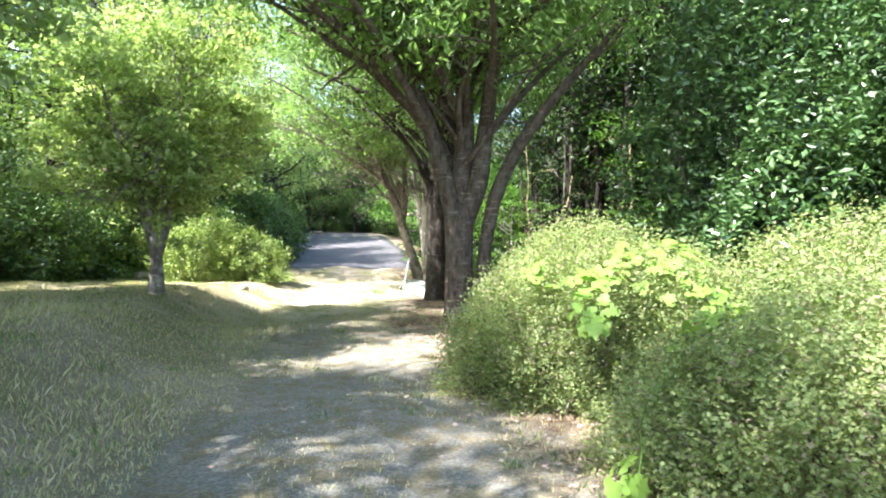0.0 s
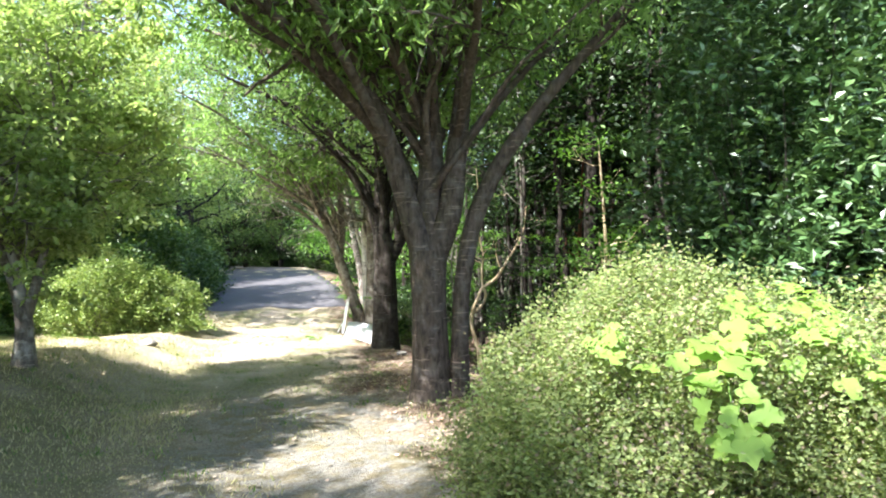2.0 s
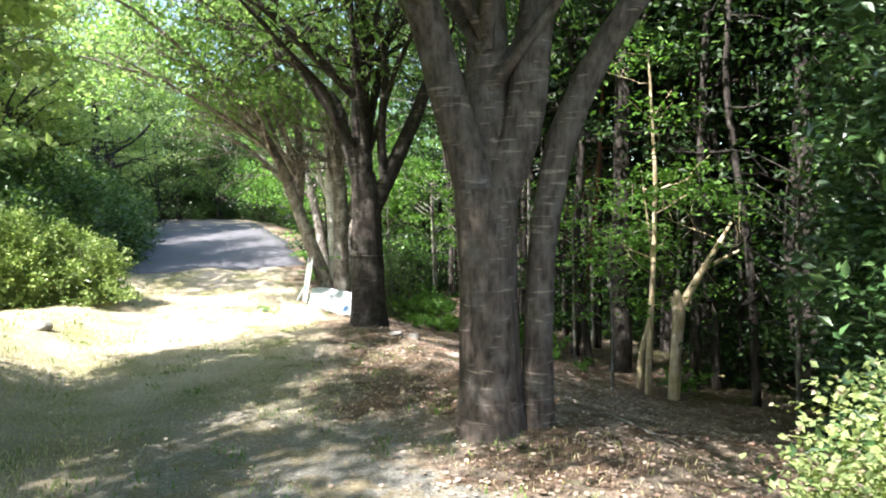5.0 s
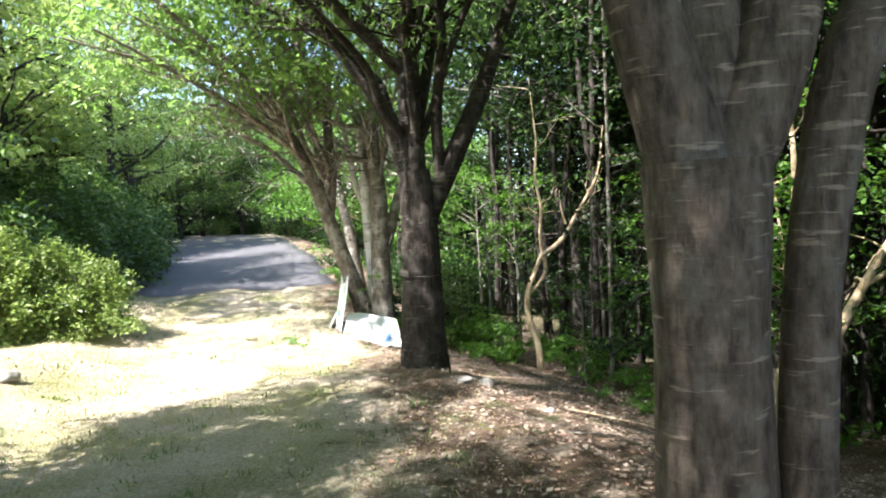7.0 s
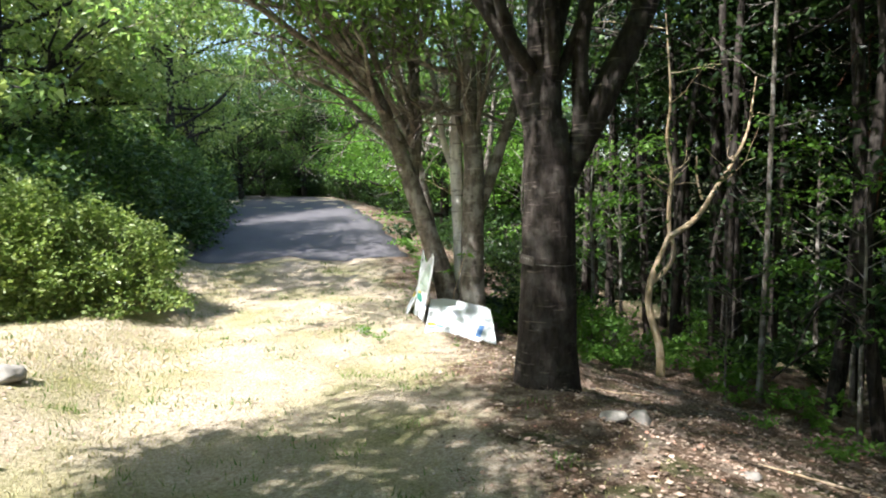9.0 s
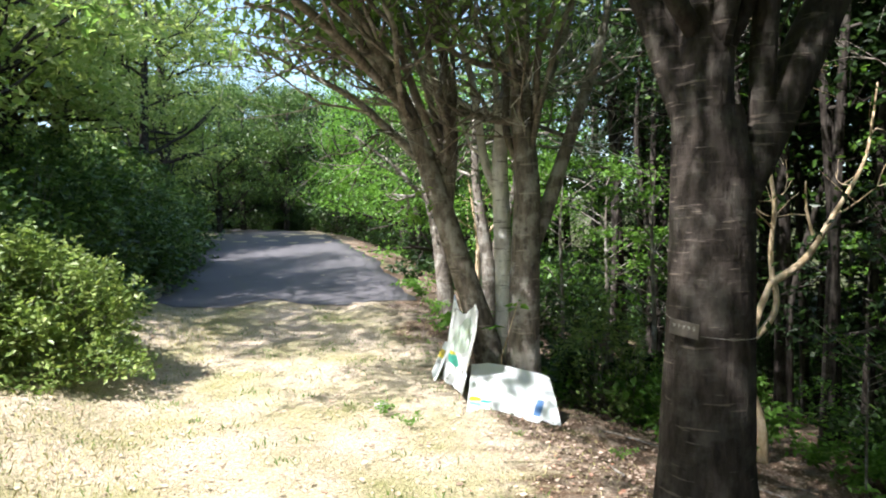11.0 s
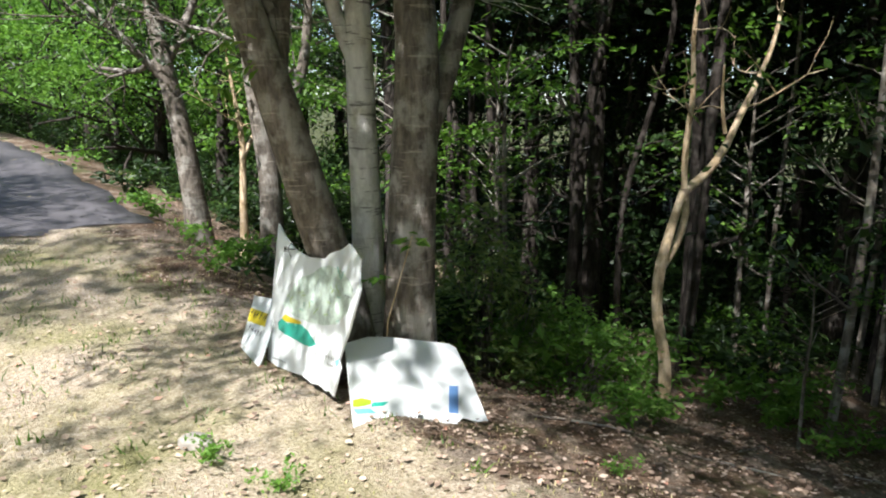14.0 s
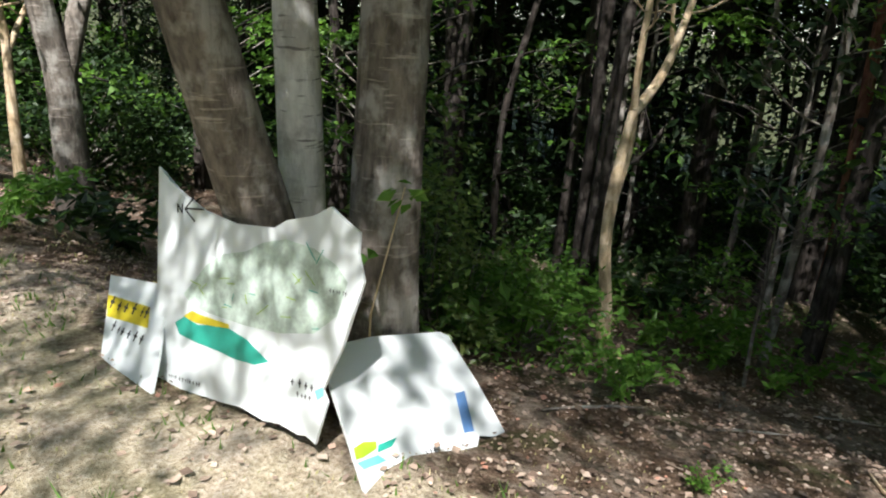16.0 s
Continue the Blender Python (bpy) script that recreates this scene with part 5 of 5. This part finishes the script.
def undergrowth():
    rng = random.Random(12)
    kinds = []
    for k, (leaf, blade, fr, reach) in enumerate(((M_FRESH, 0.09, 16, 0.45), (M_FOREST, 0.11, 20, 0.6), (M_FRESH, 0.07, 12, 0.3))):
        kinds.append(fern_mesh(200 + k, leaf, blade, fr, reach))
    spots = [(1.1, 17.9, 1.4, 0), (0.7, 18.6, 1.6, 1), (1.5, 18.6, 1.3, 0), (2.6, 17.4, 1.0, 0), (1.2, 19.4, 1.5, 1), (0.3, 19.3, 1.0, 0), (-0.9, 20.4, 0.8, 0), (-0.5, 21.0, 1.0, 0), (-0.8, 21.9, 0.9, 2),
             (2.5, 16.4, 0.9, 2), (3.0, 15.6, 1.0, 0), (2.2, 15.3, 0.6, 2), (-0.2, 20.2, 1.1, 1), (-0.9, 23.2, 1.0, 0), (-1.0, 24.6, 1.1, 1), (0.1, 16.2, 0.35, 2), (-1.75, 17.0, 0.45, 2), (-1.55, 16.6, 0.4, 2),
             (0.1, 18.0, 0.9, 0), (0.3, 18.4, 1.2, 1), (1.9, 20.0, 1.2, 1), (2.8, 18.9, 1.1, 0), (3.4, 17.7, 1.2, 1),
             (1.35, 17.0, 0.8, 0), (1.75, 17.9, 1.0, 2), (2.6, 16.9, 0.9, 0), (3.0, 16.3, 0.9, 2), (2.95, 17.1, 1.1, 0), (2.4, 18.1, 1.2, 0), (3.2, 14.8, 0.7, 2), (0.9, 16.9, 0.6, 0)]
    while len(spots) < 58:
        x, y = 1.6 + 7 * rng.random(), 10.2 + 18 * rng.random()
        if x < 2.0 + 0.3 * max(0, 15 - y):
            continue
        spots.append((x, y, 0.7 + 0.8 * rng.random(), rng.randrange(3)))
    for x, y, s, k in spots:
        T = new("fern" if k != 1 else "shrub", kinds[k])
        T.matrix_world = pose(x, y, gh(x, y), 0, 0, rng.random() * 360) @ Matrix.Scale(s, 4)
        tagged(T, "low green leafy undergrowth on the wooded bank" if k != 1 else "dark leafy shrub under the trees", "plant", "undergrowth", "stuff")


undergrowth()


def spray_tree(name, place, seed, h, label):
    """A slim young tree that holds flat sprays of bright leaves."""
    rng = np.random.default_rng(seed)
    T = thing(name, place, label, "tree", "understory saplings")
    part("trunk", build_mesh(name + "_trunk", *tube([(0, 0, -0.3), (0.03, 0, h * 0.4), (-0.02, 0, h * 0.75), (0.05, 0, h)], [0.035, 0.028, 0.02, 0.006], 8, step=0.2), M_BARK_GREY), T)
    tw, C = [], []
    for k in range(15):
        a, s, l = rng.random() * 2 * np.pi, h * (0.42 + 0.58 * k / 14), 0.5 + 0.5 * rng.random()
        e = np.array([l * math.cos(a), l * math.sin(a), s + 0.35 * l])
        tw.append(tube([(0, 0, s - 0.1), e * (0.55, 0.55, 1) - (0, 0, 0.1), e], [0.01, 0.007, 0.003], 4))
        if k % 3 != 1:
            n = 60
            C.append(e + rng.normal(size=(n, 3)) * np.array([0.26, 0.26, 0.035]))
    tagged(part("twig_growth", build_mesh(name + "_twigs", *merged(tw), M_BARK_GREY), T), kind="stuff")
    part("crown", build_mesh(name + "_crown", *leaves(np.concatenate(C), 0.095, rng, 0.55, 0.25, 0.75), M_FRESH, False), T)
    return T


def saplings():
    P = spray_tree("sapling", (1.75, 19.4, gh(1.75, 19.4)), 301, 3.1, "slim sapling with flat sprays of bright green leaves")
    for x, y, k, r in ((2.7, 20.8, 1.1, 40), (3.3, 15.4, 0.8, 100), (4.3, 16.9, 1.0, 200), (2.3, 22.6, 1.1, 280), (3.0, 13.4, 0.7, 10), (4.6, 14.4, 1.0, 150), (0.9, 20.6, 0.9, 330), (5.2, 19.0, 1.2, 60), (4.4, 11.6, 1.0, 250), (2.5, 16.6, 0.45, 90)):
        copy_thing(P, pose(x, y, gh(x, y), 0, 0, r) @ Matrix.Scale(k, 4))


saplings()


def fallen_sticks():
    rng = random.Random(5)
    spots = [(0.9, 15.6, 20), (1.3, 16.3, -30), (0.4, 15.0, 60), (1.9, 16.6, 10), (0.6, 16.9, -15), (1.6, 15.4, 45), (-0.2, 15.5, 80), (2.3, 15.9, -50), (0.9, 12.2, 15), (1.5, 13.2, -25), (0.8, 10.3, 35), (1.3, 9.4, 100)]
    for x, y, a in spots:
        l = 0.35 + 0.6 * rng.random()
        pts = []
        for k in range(6):
            u = (k / 5 - 0.5) * l
            px, py = x + u * math.cos(radians(a)) + rng.uniform(-0.02, 0.02), y + u * math.sin(radians(a)) + rng.uniform(-0.02, 0.02)
            pts.append((px - x, py - y, gh(px, py) - gh(x, y) + 0.015))
        T = new("fallen_stick", build_mesh("fallen_stick", *tube(pts, [0.006, 0.008, 0.01, 0.01, 0.007, 0.004], 6), M_BARK_TAN if rng.random() < 0.4 else M_BARK_GREY))
        T.matrix_world = pose(x, y, gh(x, y))
        tagged(T, "dry fallen stick lying in the leaf litter", "stick", "fallen sticks")


def sprout():
    rng = np.random.default_rng(6)
    T = thing("sapling", (-0.66, 17.36, gh(-0.66, 17.36)), "thin green sapling with few bright leaves before a trunk", "plant")
    tip = np.array([0.2, 0.0, 0.95])
    part("stem", build_mesh("sapling_stem", *tube([(0, 0, 0), (0.05, 0.03, 0.45), tip], [0.006, 0.005, 0.003], 5), M_BARK_TAN), T)
    part("foliage", build_mesh("sapling_leaf", *leaves(around([tip, tip + (0.02, 0, -0.05), (-0.06, 0, 0.72)], 7, 0.04, rng), 0.08, rng, 0.5), M_FRESH, False), T)


fallen_sticks()
sprout()

# ---- grass and leaf litter ----


def on_track(x, y):
    return x + 0.115 * y + 0.2


def grass():
    rng = np.random.default_rng(31)
    n = 230000
    x, y = rng.uniform(-9, 1.2, n), 1.0 + 24 * rng.random(n) ** 1.25
    off = on_track(x, y)
    keep = (rng.random(n) < np.where(np.abs(off) < 1.0, np.where(y < 10, 0.3 * (np.sin(x * 3.3 + y) * np.sin(y * 2.1) > 0.1), 0.35), np.where(off < 0, 1.0, 0.35))) & (np.abs(x - np.interp(y, [0, 30], [1.0, -1.5])) < 12)
    keep &= ~((y > 22.7) & (x > -5.4) & (x < -0.9)) & ~((x > 0.2) & (y > 9))
    x, y = x[keep], y[keep]
    n = len(x)
    h = (0.018 + 0.045 * rng.random(n) * (1 + 0.8 * np.sin(x * 1.9) * np.cos(y * 1.4))) * np.where(on_track(x, y) < -1.3, 1.05, 0.7) * np.interp(y, [9, 13], [0.75, 0.5])
    a = rng.random(n) * 2 * np.pi
    z = height(x, y)
    w = 0.002 + 0.0025 * rng.random(n)
    V = np.empty((n, 4, 3))
    lean = rng.normal(size=(n, 2)) * 0.4 * h[:, None]
    V[:, 0] = np.stack([x - w * np.cos(a), y - w * np.sin(a), z - 0.01], -1)
    V[:, 1] = np.stack([x + w * np.cos(a), y + w * np.sin(a), z - 0.01], -1)
    V[:, 2] = np.stack([x + lean[:, 0] + w * 0.3, y + lean[:, 1], z + h], -1)
    V[:, 3] = np.stack([x + lean[:, 0] * 0.4 - w * 0.8 * np.cos(a), y + lean[:, 1] * 0.4 - w * 0.8 * np.sin(a), z + h * 0.6], -1)
    tagged(new("grass", build_mesh("grass", V.reshape(-1, 3), np.arange(4 * n).reshape(-1, 4), M_GRASS, False)), "short dry straw-coloured grass", "grass", kind="stuff")


def litter():
    rng = np.random.default_rng(32)
    n = 200000
    x, y = rng.uniform(-5, 7, n), 2.5 + 25 * rng.random(n) ** 0.9
    off = on_track(x, y)
    p = np.clip((off - np.minimum(0.45 + 0.13 * np.abs(y - 11), 1.1) + 0.4) / 0.9, np.interp(y, [10, 13, 16], [0.05, 0.12, 0.38]), 1.0) * np.where(x > 3.5, 0.6, 1)
    keep = (rng.random(n) < p) & ~((y > 22.8) & (x < -0.9) & (x > -5.4))
    x, y = x[keep], y[keep]
    n = len(x)
    C = np.stack([x, y, height(x, y) + 0.006 + 0.02 * rng.random(n)], -1)
    V, F = leaves(C, 0.028, rng, 0.75, 0.0, 0.7)
    flat = V.reshape(-1, 4, 3)
    flat[:] = C[:, None] + (flat - C[:, None]) * (0.45 + 1.3 * rng.random(n) ** 2)[:, None, None]
    flat[:, :, 2] = C[:, None, 2] + (flat[:, :, 2] - C[:, None, 2]) * 0.4
    dry = on_track(C[:, 0], C[:, 1]) < np.minimum(0.45 + 0.13 * np.abs(C[:, 1] - 11), 1.1) + 0.3 * rng.normal(size=n)
    for pick, leaf, label in ((~dry, M_LITTER, "brown and tan fallen leaves on the bank"), (dry, M_DRYLEAF, "pale dry fallen leaves scattered on the grass")):
        v = flat[pick].reshape(-1, 3)
        tagged(new("leaf_litter", build_mesh("leaf_litter", v, np.arange(len(v)).reshape(-1, 4), leaf, False)), label, "leaves", kind="stuff")



def green_tufts():
    rng = np.random.default_rng(35)
    V, n_t = [], 800
    cx, cy = rng.uniform(-7.5, 1.5, n_t), rng.uniform(2.5, 22.5, n_t)
    ok = (on_track(cx, cy) < 1.6) & ((np.abs(on_track(cx, cy)) > 0.9) | (cy > 9) | (rng.random(n_t) < 0.4))
    for x, y in zip(cx[ok], cy[ok]):
        m = rng.integers(8, 26)
        r = 0.04 + 0.07 * rng.random()
        px, py = x + rng.normal(size=m) * r, y + rng.normal(size=m) * r
        h = 0.02 + 0.045 * rng.random(m)
        a, w = rng.random(m) * 6.28, 0.004 + 0.004 * rng.random(m)
        z = height(px, py)
        lx, ly = rng.normal(size=m) * 0.5 * h, rng.normal(size=m) * 0.5 * h
        V.append(np.stack([np.stack([px - w * np.cos(a), py - w * np.sin(a), z - 0.01], -1), np.stack([px + w * np.cos(a), py + w * np.sin(a), z - 0.01], -1), np.stack([px + lx, py + ly, z + h], -1)], 1))
    V = np.concatenate(V).reshape(-1, 3)
    tagged(new("green_grass", build_mesh("green_grass", V, np.arange(len(V)).reshape(-1, 3), M_GREENGRASS, False)), "small tufts of fresh green grass", "grass", kind="stuff")


grass()
green_tufts()
litter()
